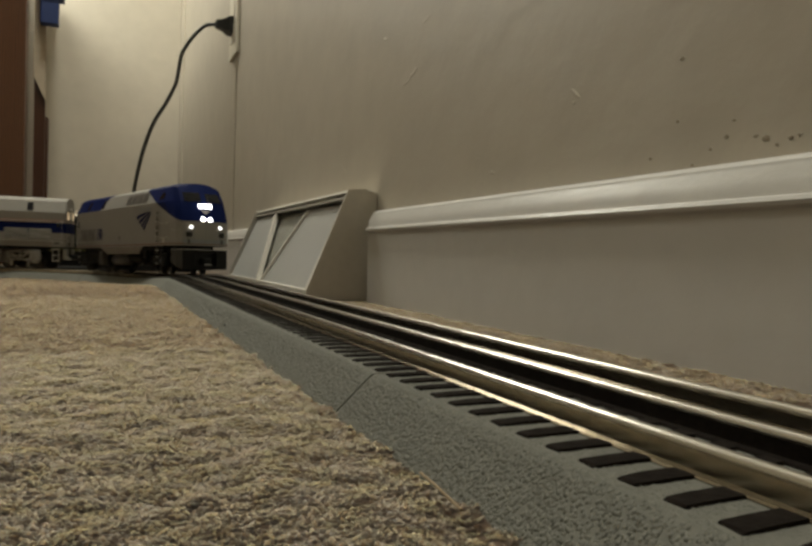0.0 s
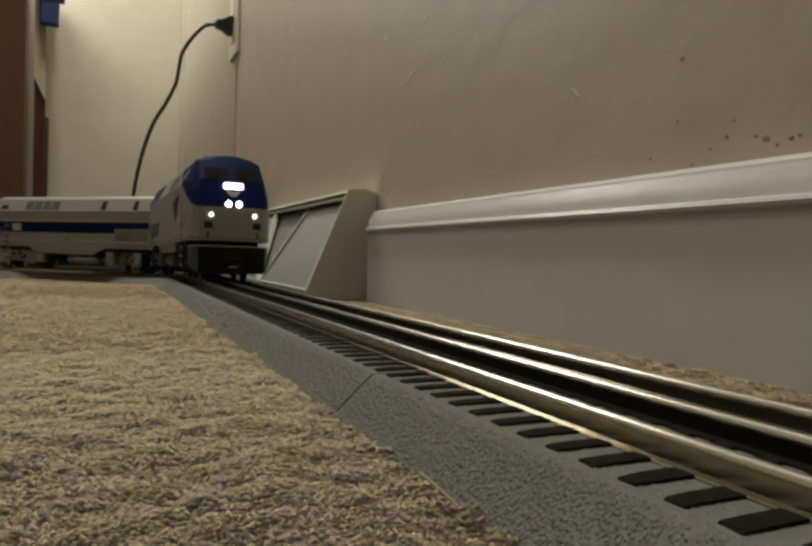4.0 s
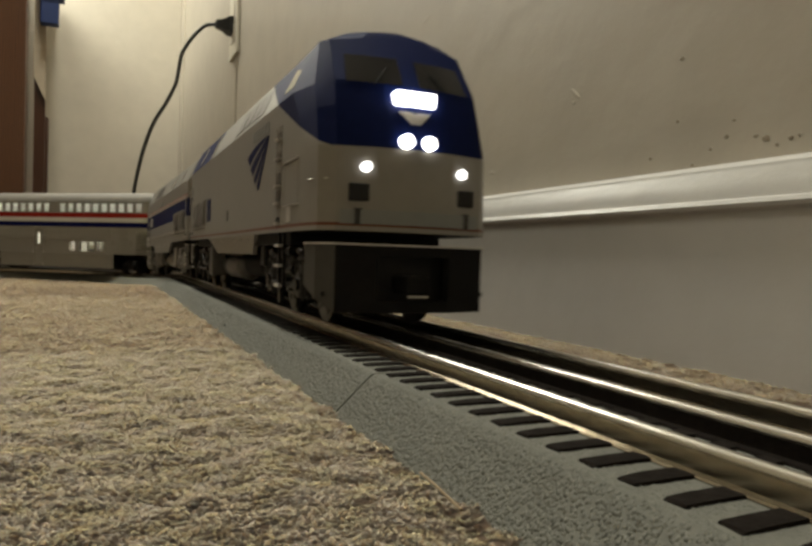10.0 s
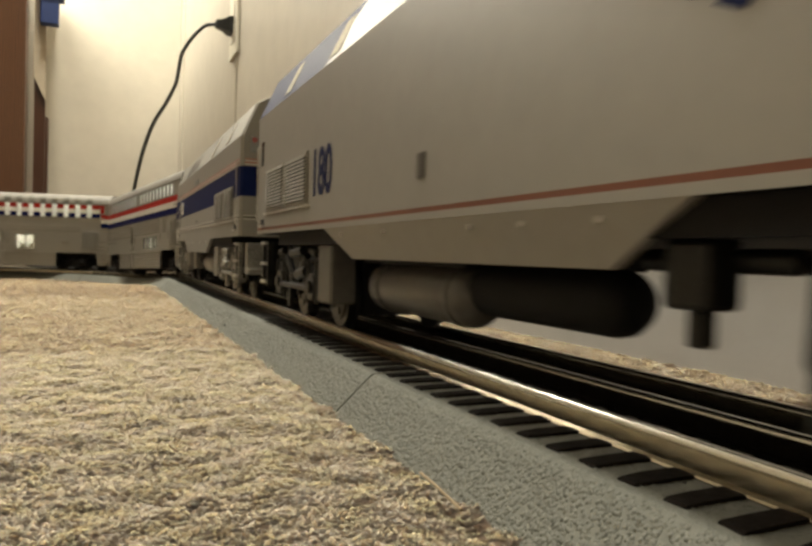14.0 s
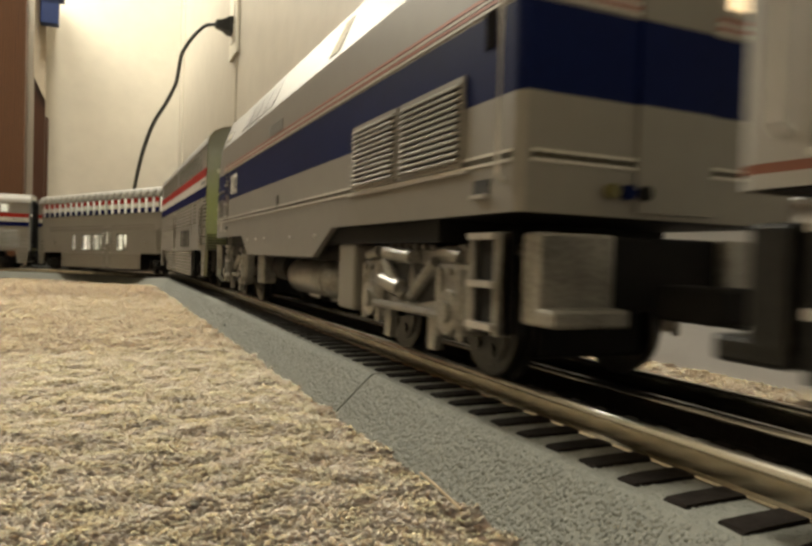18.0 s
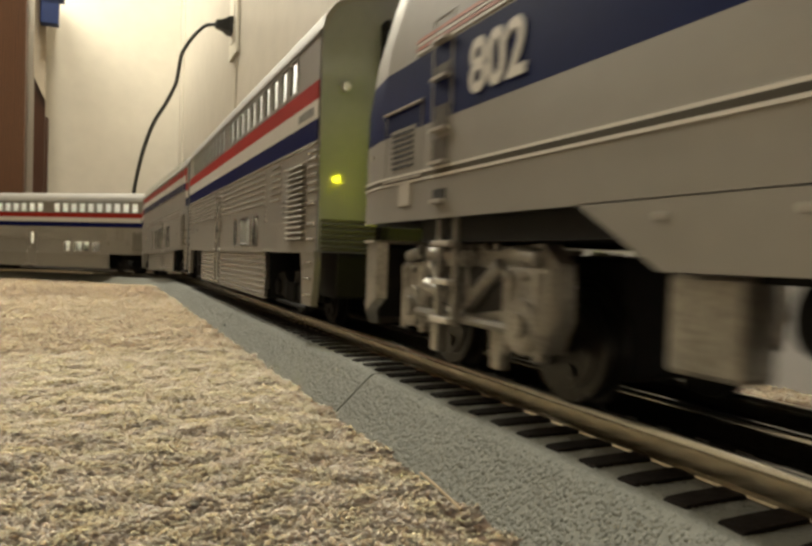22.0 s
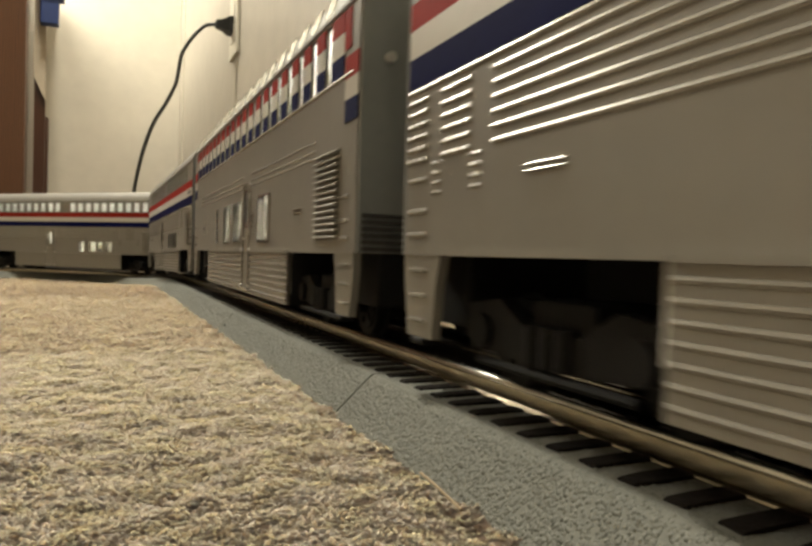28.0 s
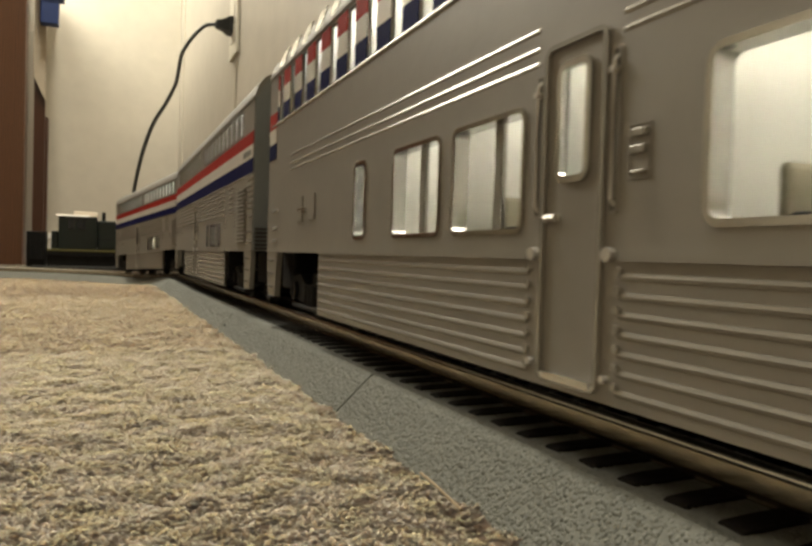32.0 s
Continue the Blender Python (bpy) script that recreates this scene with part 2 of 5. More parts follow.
# ---- floor, walls and ceiling ----
def build_room():
    rng = np.random.default_rng(4)
    # carpet: one sheet, fine and tufted near the camera and the track
    def sheet(name, x0, x1, y0, y1, step, height, level=0.0):
        nx, ny = int((x1 - x0) / step) + 1, int((y1 - y0) / step) + 1
        xs, ys = np.linspace(x0, x1, nx), np.linspace(y0, y1, ny)
        gx, gy = np.meshgrid(xs, ys)
        z = np.full_like(gx, level)
        if height:
            for cell, amp in ((0.012, 0.5), (0.006, 0.6), (0.0032, 0.5)):
                mx, my = int((x1 - x0) / cell) + 3, int((y1 - y0) / cell) + 3
                g = rng.standard_normal((my, mx))
                u, v = (gx - x0) / cell, (gy - y0) / cell
                i, j = u.astype(int), v.astype(int)
                fu, fv = u - i, v - j
                fu, fv = fu * fu * (3 - 2 * fu), fv * fv * (3 - 2 * fv)
                z += amp * (g[j, i] * (1 - fu) * (1 - fv) + g[j, i + 1] * fu * (1 - fv) + g[j + 1, i] * (1 - fu) * fv + g[j + 1, i + 1] * fu * fv)
            edge = np.minimum.reduce([(gx - x0), (x1 - gx), (gy - y0), (y1 - gy)])
            z = z * height * np.clip(edge / 0.02, 0, 1)
        verts = np.stack([gx, gy, z], -1).reshape(-1, 3)
        idx = np.arange(nx * ny).reshape(ny, nx)
        faces = np.stack([idx[:-1, :-1], idx[:-1, 1:], idx[1:, 1:], idx[1:, :-1]], -1).reshape(-1, 4)
        me = bpy.data.meshes.new(name)
        me.from_pydata(verts.tolist(), [], faces.tolist())
        me.shade_smooth()
        return me
    floor = place("floor", sheet("floor", -2.6, WALL_X + 0.02, -1.6, BACK_Y + 0.02, 0.2, 0, -0.0098), CARPET)
    tagged(floor, "beige cut-pile carpet over the whole floor", "carpet", kind="structure")
    # tufts: a lumpy height field, finer near the camera, with thin fibre ends standing on it
    tables = [rng.random((64, 64)) for _ in range(3)]

    def tuft(x, y):
        z = 0
        for g, cell, amp in zip(tables, (0.0085, 0.0046, 0.0024), (0.75, 0.75, 0.3)):
            u, v = x / cell + 5000, y / cell + 5000
            i, j = np.floor(u).astype(int), np.floor(v).astype(int)
            fu, fv = u - i, v - j
            fu, fv = fu * fu * (3 - 2 * fu), fv * fv * (3 - 2 * fv)
            q = lambda p, r: g[r % 64, p % 64]
            z = z + amp * (q(i, j) * (1 - fu) * (1 - fv) + q(i + 1, j) * fu * (1 - fv) + q(i, j + 1) * (1 - fu) * fv + q(i + 1, j + 1) * fu * fv)
        return (z - 0.9) * 0.0012
    for x0, x1, y0, y1, step in ((-0.20, 0.0508, 0.03, 0.36, 0.00080), (-0.72, -0.1993, 0.03, 0.36, 0.004), (-0.72, 0.0508, 0.3592, 1.45, 0.0026), (0.1292, WALL_X - 0.010, 0.03, 0.72, 0.0013), (0.0508, WALL_X - 0.01, 0.72, 1.45, 0.004)):
        nx, ny = int((x1 - x0) / step) + 1, int((y1 - y0) / step) + 1
        gx, gy = np.meshgrid(np.linspace(x0, x1, nx), np.linspace(y0, y1, ny))
        vz = np.stack([gx, gy, tuft(gx, gy) + 0.0008 + ground(gy)], -1).reshape(-1, 3)
        idx = np.arange(nx * ny).reshape(ny, nx)
        me = bpy.data.meshes.new("carpet_pile")
        me.from_pydata(vz.tolist(), [], np.stack([idx[:-1, :-1], idx[:-1, 1:], idx[1:, 1:], idx[1:, :-1]], -1).reshape(-1, 4).tolist())
        me.shade_smooth()
        tagged(place("carpet_pile", me, YARN, floor, "tufted beige carpet pile"), kind="stuff")
    pts = []
    for x0, x1, y0, y1, count, far in ((-0.16, 0.0500, 0.05, 0.26, 120000, 1.0), (-0.32, 0.0500, 0.26, 0.55, 50000, 1.7), (-0.60, 0.0500, 0.55, 1.1, 34000, 2.6), (0.131, WALL_X - 0.012, 0.05, 0.75, 22000, 1.4)):
        pts.append(np.hstack([rng.uniform((x0, y0), (x1, y1), (count, 2)), np.full((count, 1), far)]))
    pts = np.vstack(pts)
    px, py, far = pts.T
    rim = 0.0022 * np.sin(py * 610) + 0.0014 * np.sin(py * 1730 + 1)
    px = np.where(px < 0.06, np.minimum(px, 0.0512 + np.abs(rim) * (px > 0.046)), px) + np.where((px > 0.0455) & (px < 0.06), rim, 0)
    base_z = tuft(px, py) + 0.0003 + ground(py)
    yarn_ends("yarn_ends", floor, px, py, base_z, far, rng)
    def slab(name, x0, x1, y0, y1, z0, z1, material, label, category):
        return tagged(part(name, box(bmesh.new(), x0, x1, y0, y1, z0, z1), material), label, category, kind="structure")
    slab("wall_east", WALL_X, WALL_X + 0.1, -1.7, BACK_Y + 0.1, -0.05, 2.44, WALL, "cream painted wall with scuffs and light relief", "wall")
    slab("wall_north", -2.7, WALL_X, BACK_Y, BACK_Y + 0.1, -0.05, 2.44, WALL, "cream painted end wall lit by a lamp", "wall")
    slab("wall_west", -2.7, -2.6, -1.7, BACK_Y, -0.05, 2.44, WALL, "cream painted wall", "wall")
    slab("wall_south", -2.6, WALL_X, -1.7, -1.6, -0.05, 2.44, WALL, "cream painted wall", "wall")
    slab("ceiling", -2.7, WALL_X + 0.1, -1.7, BACK_Y + 0.1, 2.442, 2.5, CEIL, "plain white ceiling", "ceiling")
    # baseboard with a rounded cap and a bead
    prof = [(0, -0.012), (-0.011, -0.012), (-0.011, 0.0562), (-0.0132, 0.0572), (-0.0138, 0.0586), (-0.0132, 0.0600), (-0.0112, 0.0606), (-0.0108, 0.0660), (-0.0080, 0.0705), (-0.0078, 0.0718), (-0.005, 0.0738), (0, 0.0742)]
    for y0, y1, n in ((-1.6, 0.500, 1), (0.872, BACK_Y - 0.012, 2)):
        bb = part("baseboard_%d" % n, prism(bmesh.new(), [(WALL_X - 0.001 + x, z) for x, z in prof], "y", y0, y1), TRIM, smooth=True)
        tagged(bb, "white painted baseboard with a moulded cap", "baseboard", kind="structure")
    bb = part("baseboard_3", prism(bmesh.new(), [(BACK_Y - 0.001 + x, z) for x, z in prof], "x", -2.6, WALL_X - 0.012), TRIM, smooth=True)
    tagged(bb, "white painted baseboard with a moulded cap", "baseboard", kind="structure")


# ---- the track ----
def sweep(bm, prof, s0, s1, step=0.02):
    """A closed profile (offset to the left of travel, height) swept along the track."""
    n = max(1, int(abs(s1 - s0) / step))
    rings = []
    for i in range(n + 1):
        x, y, a = way(s0 + (s1 - s0) * i / n)
        lx, ly = -math.sin(radians(a)), math.cos(radians(a))
        g = float(ground(y))
        rings.append([(x + lx * o, y + ly * o, z + g) for o, z in prof])
    return loft(bm, rings)


TIE_PITCH, TIE_Y = 0.00785, 0.0737      # spacing along the straight, and the place of one tie on it
RAILS = (-0.0169, 0.0008, 0.0182)


def rail_foot(o):
    """Foot and web of a rolled sheet-metal rail: a flat flange, then a thin upright web."""
    z = RAIL_Z
    return [(o - 0.0018, z - 0.0048), (o - 0.0019, z - 0.0044), (o - 0.0017, z - 0.0041), (o - 0.0008, z - 0.0038), (o - 0.0006, z - 0.0012), (o + 0.0006, z - 0.0012), (o + 0.0008, z - 0.0038), (o + 0.0017, z - 0.0041), (o + 0.0019, z - 0.0044), (o + 0.0018, z - 0.0048)]


def build_track():
    rng = np.random.default_rng(12)
    z = RAIL_Z
    bed = [(-0.041, -0.001), (-0.0405, 0.0008), (-0.0322, z - 0.0056), (-0.0308, z - 0.0046), (0.0308, z - 0.0046), (0.0322, z - 0.0056), (0.0405, 0.0008), (0.041, -0.001)]
    cuts = [-1.45, -1.078, -0.898, -0.718, -0.539, -0.359, -0.18, 0.0] + [BEND_Y - y for y in (0.502, 0.325, 0.148, -0.029, -0.206, -0.383)]
    # a tie: rough-edged black block whose ends slope down into the ballast, in three worn variants
    ties = []
    for k in range(3):
        tie = bmesh.new()
        w = 0.00168
        rings = []
        for y, lift, wide in ((-0.0296, -0.0014, 0.75), (-0.0288, -0.0001, 0.95), (-0.0282, 0.0004, 1.0), (-0.024, 0.00052, 1.04), (0.0, 0.0005, 1.0), (0.024, 0.00052, 1.0), (0.0282, 0.0004, 1.0), (0.0296, -0.0014, 0.75)):
            j = [float(rng.uniform(-0.00016, 0.00016)) for _ in range(4)]
            rings.append([(-w * wide * 1.28 + j[0], y + j[1], -0.0012), (-w * wide + j[0], y + j[1], lift + j[2] * 0.4), (w * wide + j[3], y - j[1], lift + j[1] * 0.4), (w * wide * 1.28 + j[3], y - j[1], -0.0012)])
        loft(tie, rings)
        me = bpy.data.meshes.new("tie")
        bmesh.ops.recalc_face_normals(tie, faces=tie.faces)
        tie.to_mesh(me), tie.free()
        ties.append(me)
    for a, b in zip(cuts, cuts[1:]):
        sec = empty("track_section", "three-rail toy train track on moulded grey ballast", "track", "track sections")
        part("roadbed", sweep(bmesh.new(), bed, a + 0.0005, b - 0.0005), BALLAST, sec)
        for k, o in enumerate(RAILS):
            rail = part("rail", sweep(bmesh.new(), [(o - 0.0007, z - 0.0014), (o - 0.0010, z - 0.0009), (o - 0.0009, z - 0.0004), (o - 0.00045, z), (o + 0.00045, z), (o + 0.0009, z - 0.0004), (o + 0.0010, z - 0.0009), (o + 0.0007, z - 0.0014)], a, b), RAIL, sec, "bright metal rail head", smooth=True)
            part("rail_web", sweep(bmesh.new(), rail_foot(o), a, b), TIE if k == 1 else RAIL_WEB_SHADE, rail, "black rail web" if k == 1 else "metal rail web and foot, darkened for its dim reflection", smooth=25)
        spots = []
        if a >= 0:
            k0 = math.ceil((BEND_Y - b - TIE_Y) / TIE_PITCH)
            k1 = math.ceil((BEND_Y - a - TIE_Y) / TIE_PITCH) - 1
            spots = [BEND_Y - (TIE_Y + k * TIE_PITCH) for k in range(k0, k1 + 1)]
        else:
            n = int((b - a) / TIE_PITCH)
            spots = [a + (i + 0.5) * (b - a) / n for i in range(n)]
        # loose-looking grains moulded on the shoulder that faces the room
        if b > BEND_Y - 0.51 and a < BEND_Y:
            near = 1.0 if a > BEND_Y - 0.4 else 1.5
            m = int(17000 / near ** 2)
            s, o = rng.uniform(a + 0.0014, b - 0.0014, m), rng.uniform(-0.0405, -0.0200, m)
            h = np.interp(o, [-0.0405, -0.0322, -0.0308, -0.0200], [0.0008, z - 0.0056, z - 0.0046, z - 0.0046])
            r = (0.00042 + 0.00034 * rng.random(m)) * near
            at = np.stack([TRACK_X + o, BEND_Y - s, h - r * 0.66], -1)
            gap = np.abs(s[:, None] - np.array(spots)[None, :]).min(1)
            free = ~((o > -0.0296) & (gap < 0.0019))
            at, r, m = at[free], r[free], int(free.sum())
            grains("ballast_grain", sec, at, turned(rng, m, (0.0, 1.5), r * 1.1, r), BALLAST, "moulded grey ballast grains")
        for i, sp in enumerate(spots):
            x, y, h = way(sp)
            place("tie", ties[i % 3], TIE, sec, m=pose(x, y, z - 0.0046 + float(ground(y)), 0, 0, h))


# ---- train: all sizes below in millimetres, x forwards, y to the left, z up from the rail tops ----
MM = 0.001
GREY_END = mat("grey_coach_end_paint", (0.27, 0.285, 0.28), 0.4, vary=0.05, scale=40)
ROOF = mat("silver_roof_paint", (0.25, 0.235, 0.205), 0.55, 0.1, vary=0.06, scale=40)
TRUCK_SILVER = mat("worn_silver_truck_metal", (0.36, 0.35, 0.32), 0.34, 0.6, vary=0.4, scale=140, bump=0.25, bump_scale=600)
TRUCK_DARK = mat("weathered_dark_truck_metal", (0.018, 0.0175, 0.016), 0.36, 0.5, vary=0.4, scale=140, bump=0.25, bump_scale=600)
WHEEL = mat("dark_wheel_steel", (0.05, 0.048, 0.045), 0.35, 0.8, vary=0.25, scale=90)
TANK = mat("grey_fuel_tank_paint", (0.115, 0.108, 0.098), 0.36, 0.3, vary=0.2, scale=60)
PILOT = mat("dark_grey_pilot_paint", (0.050, 0.048, 0.044), 0.45, vary=0.15, scale=60)
# olive tone that paints the shade between the louvre slats
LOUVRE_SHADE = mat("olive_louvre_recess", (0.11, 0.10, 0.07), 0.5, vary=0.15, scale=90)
EDGE_PALE = mat("pale_label_plate", (0.55, 0.53, 0.48), 0.4, vary=0.12, scale=200)
# near-black colour that paints the shade of recesses and openings
OPENING_SHADE = mat("dark_opening", (0.012, 0.011, 0.010), 0.6, vary=0.3, scale=60)
SLAT = mat("dull_grille_metal", (0.33, 0.31, 0.27), 0.4, 0.3, vary=0.12, scale=100)
GOLD = mat("dark_olive_stripe", (0.035, 0.028, 0.012), 0.4, vary=0.1, scale=60)
PINK = mat("pale_red_pinstripe", (0.42, 0.17, 0.13), 0.4, vary=0.1, scale=60)
END_GLOSS = mat("glossy_grey_coach_end", (0.27, 0.285, 0.28), 0.11, vary=0.05, scale=40)
INSIDE = mat("white_coach_interior", (0.72, 0.71, 0.67), 0.6, vary=0.04, scale=60)
SEAT_TAN = mat("tan_seat_plastic", (0.42, 0.38, 0.29), 0.6, vary=0.1, scale=90)
SEAT = mat("dark_seat_plastic", (0.10, 0.10, 0.11), 0.6, vary=0.2, scale=90)
GREEN = mat("dark_green_engine_paint", (0.008, 0.014, 0.011), 0.4, vary=0.15, scale=60)
YELLOW = mat("yellow_stripe_paint", (0.16, 0.145, 0.05), 0.4, vary=0.1, scale=60)
LIT = mat("lit_headlight", (0.9, 0.9, 0.85), 0.3, emit=(1.0, 0.97, 0.9), power=7)
LIT_SOFT = mat("lit_ditch_light", (0.9, 0.9, 0.85), 0.3, emit=(1.0, 0.98, 0.95), power=3.0)
# the tail panes glow themselves to imitate warm light from inside
LIT_WARM = mat("lit_rear_headlight", (0.9, 0.85, 0.7), 0.3, emit=(1.0, 0.74, 0.42), power=0.5)
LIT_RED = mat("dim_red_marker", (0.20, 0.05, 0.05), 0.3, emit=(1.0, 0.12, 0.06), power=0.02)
LIT_GREEN = mat("lit_yellow_green_lamp", (0.7, 0.8, 0.1), 0.3, emit=(0.72, 0.74, 0.01), power=150)
LIT_ROOM = mat("lit_coach_lamp_strip", (0.9, 0.9, 0.85), 0.3, emit=(1.0, 0.95, 0.82), power=9)
LIT_LOWER = mat("lit_lower_deck_strip", (0.9, 0.9, 0.85), 0.3, emit=(1.0, 0.95, 0.82), power=14)


def glass_mat(name, rough):
    m = mat(name, (0.9, 0.92, 0.9), rough, vary=0.02, scale=30)
    b = m.node_tree.nodes["Principled BSDF"]
    b.inputs["Transmission Weight"].default_value = 1.0
    b.inputs["IOR"].default_value = 1.12
    return m


GLASS = glass_mat("clear_window_plastic", 0.06)
HAZY = glass_mat("hazy_window_plastic", 0.42)
DARK_GLASS = mat("dark_cab_glass", (0.012, 0.013, 0.016), 0.08, vary=0.1, scale=40)


def vpart(name, bm, material, parent, label="", smooth=False):
    bmesh.ops.scale(bm, vec=(MM, MM, MM), verts=bm.verts)
    return part(name, bm, material, parent, label, smooth)


def mirrored(make, name, material, parent, label="", smooth=False):
    """One part on each side: make(side) draws it for side -1 or 1."""
    return [vpart(name, make(s), material, parent, label, smooth) for s in (-1, 1)]


def vbox(name, material, parent, x0, x1, y0, y1, z0, z1, bev=0.0, label=""):
    return vpart(name, box(bmesh.new(), x0, x1, y0, y1, z0, z1, bev), material, parent, label)


def poly_plate(bm, pts, y, thick):
    """A flat plate in the side plane: (x, z) outline at y, with thickness."""
    return prism(bm, pts, "y", y - thick / 2, y + thick / 2)


def rounded(x0, x1, z0, z1, r, n=4):
    out = []
    for cx, cz, a0 in ((x1 - r, z1 - r, 0), (x0 + r, z1 - r, 90), (x0 + r, z0 + r, 180), (x1 - r, z0 + r, 270)):
        for k in range(n + 1):
            a = radians(a0 + 90 * k / n)
            out.append((cx + r * math.cos(a), cz + r * math.sin(a)))
    return out


def ring(bm, x0, x1, z0, z1, r, wide, y, depth):
    """A rounded window frame standing in the side plane."""
    a, b = rounded(x0, x1, z0, z1, r), rounded(x0 + wide, x1 - wide, z0 + wide, z1 - wide, max(0.2, r - wide))
    loops = []
    for pts, yy in ((a, y - depth), (a, y + depth), (b, y + depth), (b, y - depth)):
        loops.append([bm.verts.new((p[0], yy, p[1])) for p in pts])
    n = len(a)
    for i in range(4):
        p, q = loops[i], loops[(i + 1) % 4]
        for k in range(n):
            bm.faces.new((p[k], p[(k + 1) % n], q[(k + 1) % n], q[k]))
    return bm


def panel(x0, x1, z0, z1, y, holes, thick=1.2, cut=()):
    """A side wall with openings through it; cut are corner pieces left away, both as (x0, x1, z0, z1)."""
    bm = bmesh.new()
    gone = list(holes) + list(cut)
    xs = sorted({x0, x1, *[v for h in gone for v in h[:2] if x0 < v < x1]})
    zs = sorted({z0, z1, *[v for h in gone for v in h[2:] if z0 < v < z1]})
    inner = y - math.copysign(thick, y)
    for side_y in (y, inner):
        grid = {}
        def v(a, b):
            if (a, b) not in grid:
                grid[a, b] = bm.verts.new((a, side_y, b))
            return grid[a, b]
        for a, b in zip(xs, xs[1:]):
            for c, d in zip(zs, zs[1:]):
                mx, mz = (a + b) / 2, (c + d) / 2
                if not any(h[0] < mx < h[1] and h[2] < mz < h[3] for h in gone):
                    bm.faces.new((v(a, c), v(b, c), v(b, d), v(a, d)))
    for h in holes:
        for (a, c), (b, d) in zip(((h[0], h[2]), (h[1], h[2]), (h[1], h[3]), (h[0], h[3])), ((h[1], h[2]), (h[1], h[3]), (h[0], h[3]), (h[0], h[2]))):
            bm.faces.new([bm.verts.new(p) for p in ((a, y, c), (b, y, d), (b, inner, d), (a, inner, c))])
    bmesh.ops.remove_doubles(bm, verts=bm.verts, dist=0.001)
    return bm


def writing(name, text, size, material, parent, m, label):
    cu = bpy.data.curves.new(name, "FONT")
    cu.body, cu.size, cu.extrude, cu.align_x = text, size * MM, 0.0001, "CENTER"
    cu.offset = size * MM * 0.02
    tmp = new("tmp", cu)
    me = bpy.data.meshes.new_from_object(tmp)
    bpy.data.objects.remove(tmp)
    return place(name, me, material, parent, label, m=m)


def side_m(x, y, z):
    """Pose of writing on a side wall at y, read from outside."""
    turn = Matrix.Rotation(radians(90), 4, "X")
    if y > 0:
        turn = Matrix.Rotation(radians(180), 4, "Z") @ turn
    return Matrix.Translation((x * MM, y * MM, z * MM)) @ turn


VEHICLES = []
WHEELS = []
RIB = bmesh.new()
prism(RIB, [(0.0, -0.6), (0.3, -0.42), (0.45, 0.0), (0.3, 0.42), (0.0, 0.6), (-0.3, 0.0)], "x", -0.5, 0.5)
bmesh.ops.scale(RIB, vec=(1.0, MM, MM), verts=RIB.verts)
RIB_ME = bpy.data.meshes.new("rib")
RIB.to_mesh(RIB_ME), RIB.free()
SLAT_ME = bpy.data.meshes.new("slat")
_b = prism(bmesh.new(), [(-0.6, 0.52), (0.55, 0.22), (0.7, 0.05), (0.7, -0.36), (0.45, -0.42), (-0.6, 0.16)], "x", -0.5, 0.5)
bmesh.ops.scale(_b, vec=(1.0, MM, MM), verts=_b.verts)
_b.to_mesh(SLAT_ME), _b.free()


def along(name, me, material, parent, x0, x1, y, z, side):
    """A strip of unit length stretched along a side wall."""
    m = Matrix.Translation(((x0 + x1) / 2 * MM, y * side * MM, z * MM)) @ Matrix.Diagonal(((x1 - x0) * MM, side, 1, 1))
    return place(name, me, material, parent, m=m)


def wheelset(parent, x, r, material):
    bm = bmesh.new()
    for s in (-1, 1):
        rod(bm, (0, s * 15.3, 0), (0, s * 18.2, 0), r, 28)
        rod(bm, (0, s * 14.6, 0), (0, s * 15.3, 0), r + 1.1, 28)
        rod(bm, (0, s * 18.2, 0), (0, s * 18.8, 0), r * 0.78, 20)
        for k in range(5):
            a = k * math.tau / 5
            rod(bm, (r * 0.5 * math.cos(a), s * 18.6, r * 0.5 * math.sin(a)), (r * 0.5 * math.cos(a), s * 19.3, r * 0.5 * math.sin(a)), r * 0.14, 8)
    rod(bm, (0, -21, 0), (0, 21, 0), 1.6, 10)
    ob = vpart("wheelset", bm, material, parent, smooth=True)
    ob.location = (x * MM, 0, r * MM)
    WHEELS.append((ob, r))
    return ob


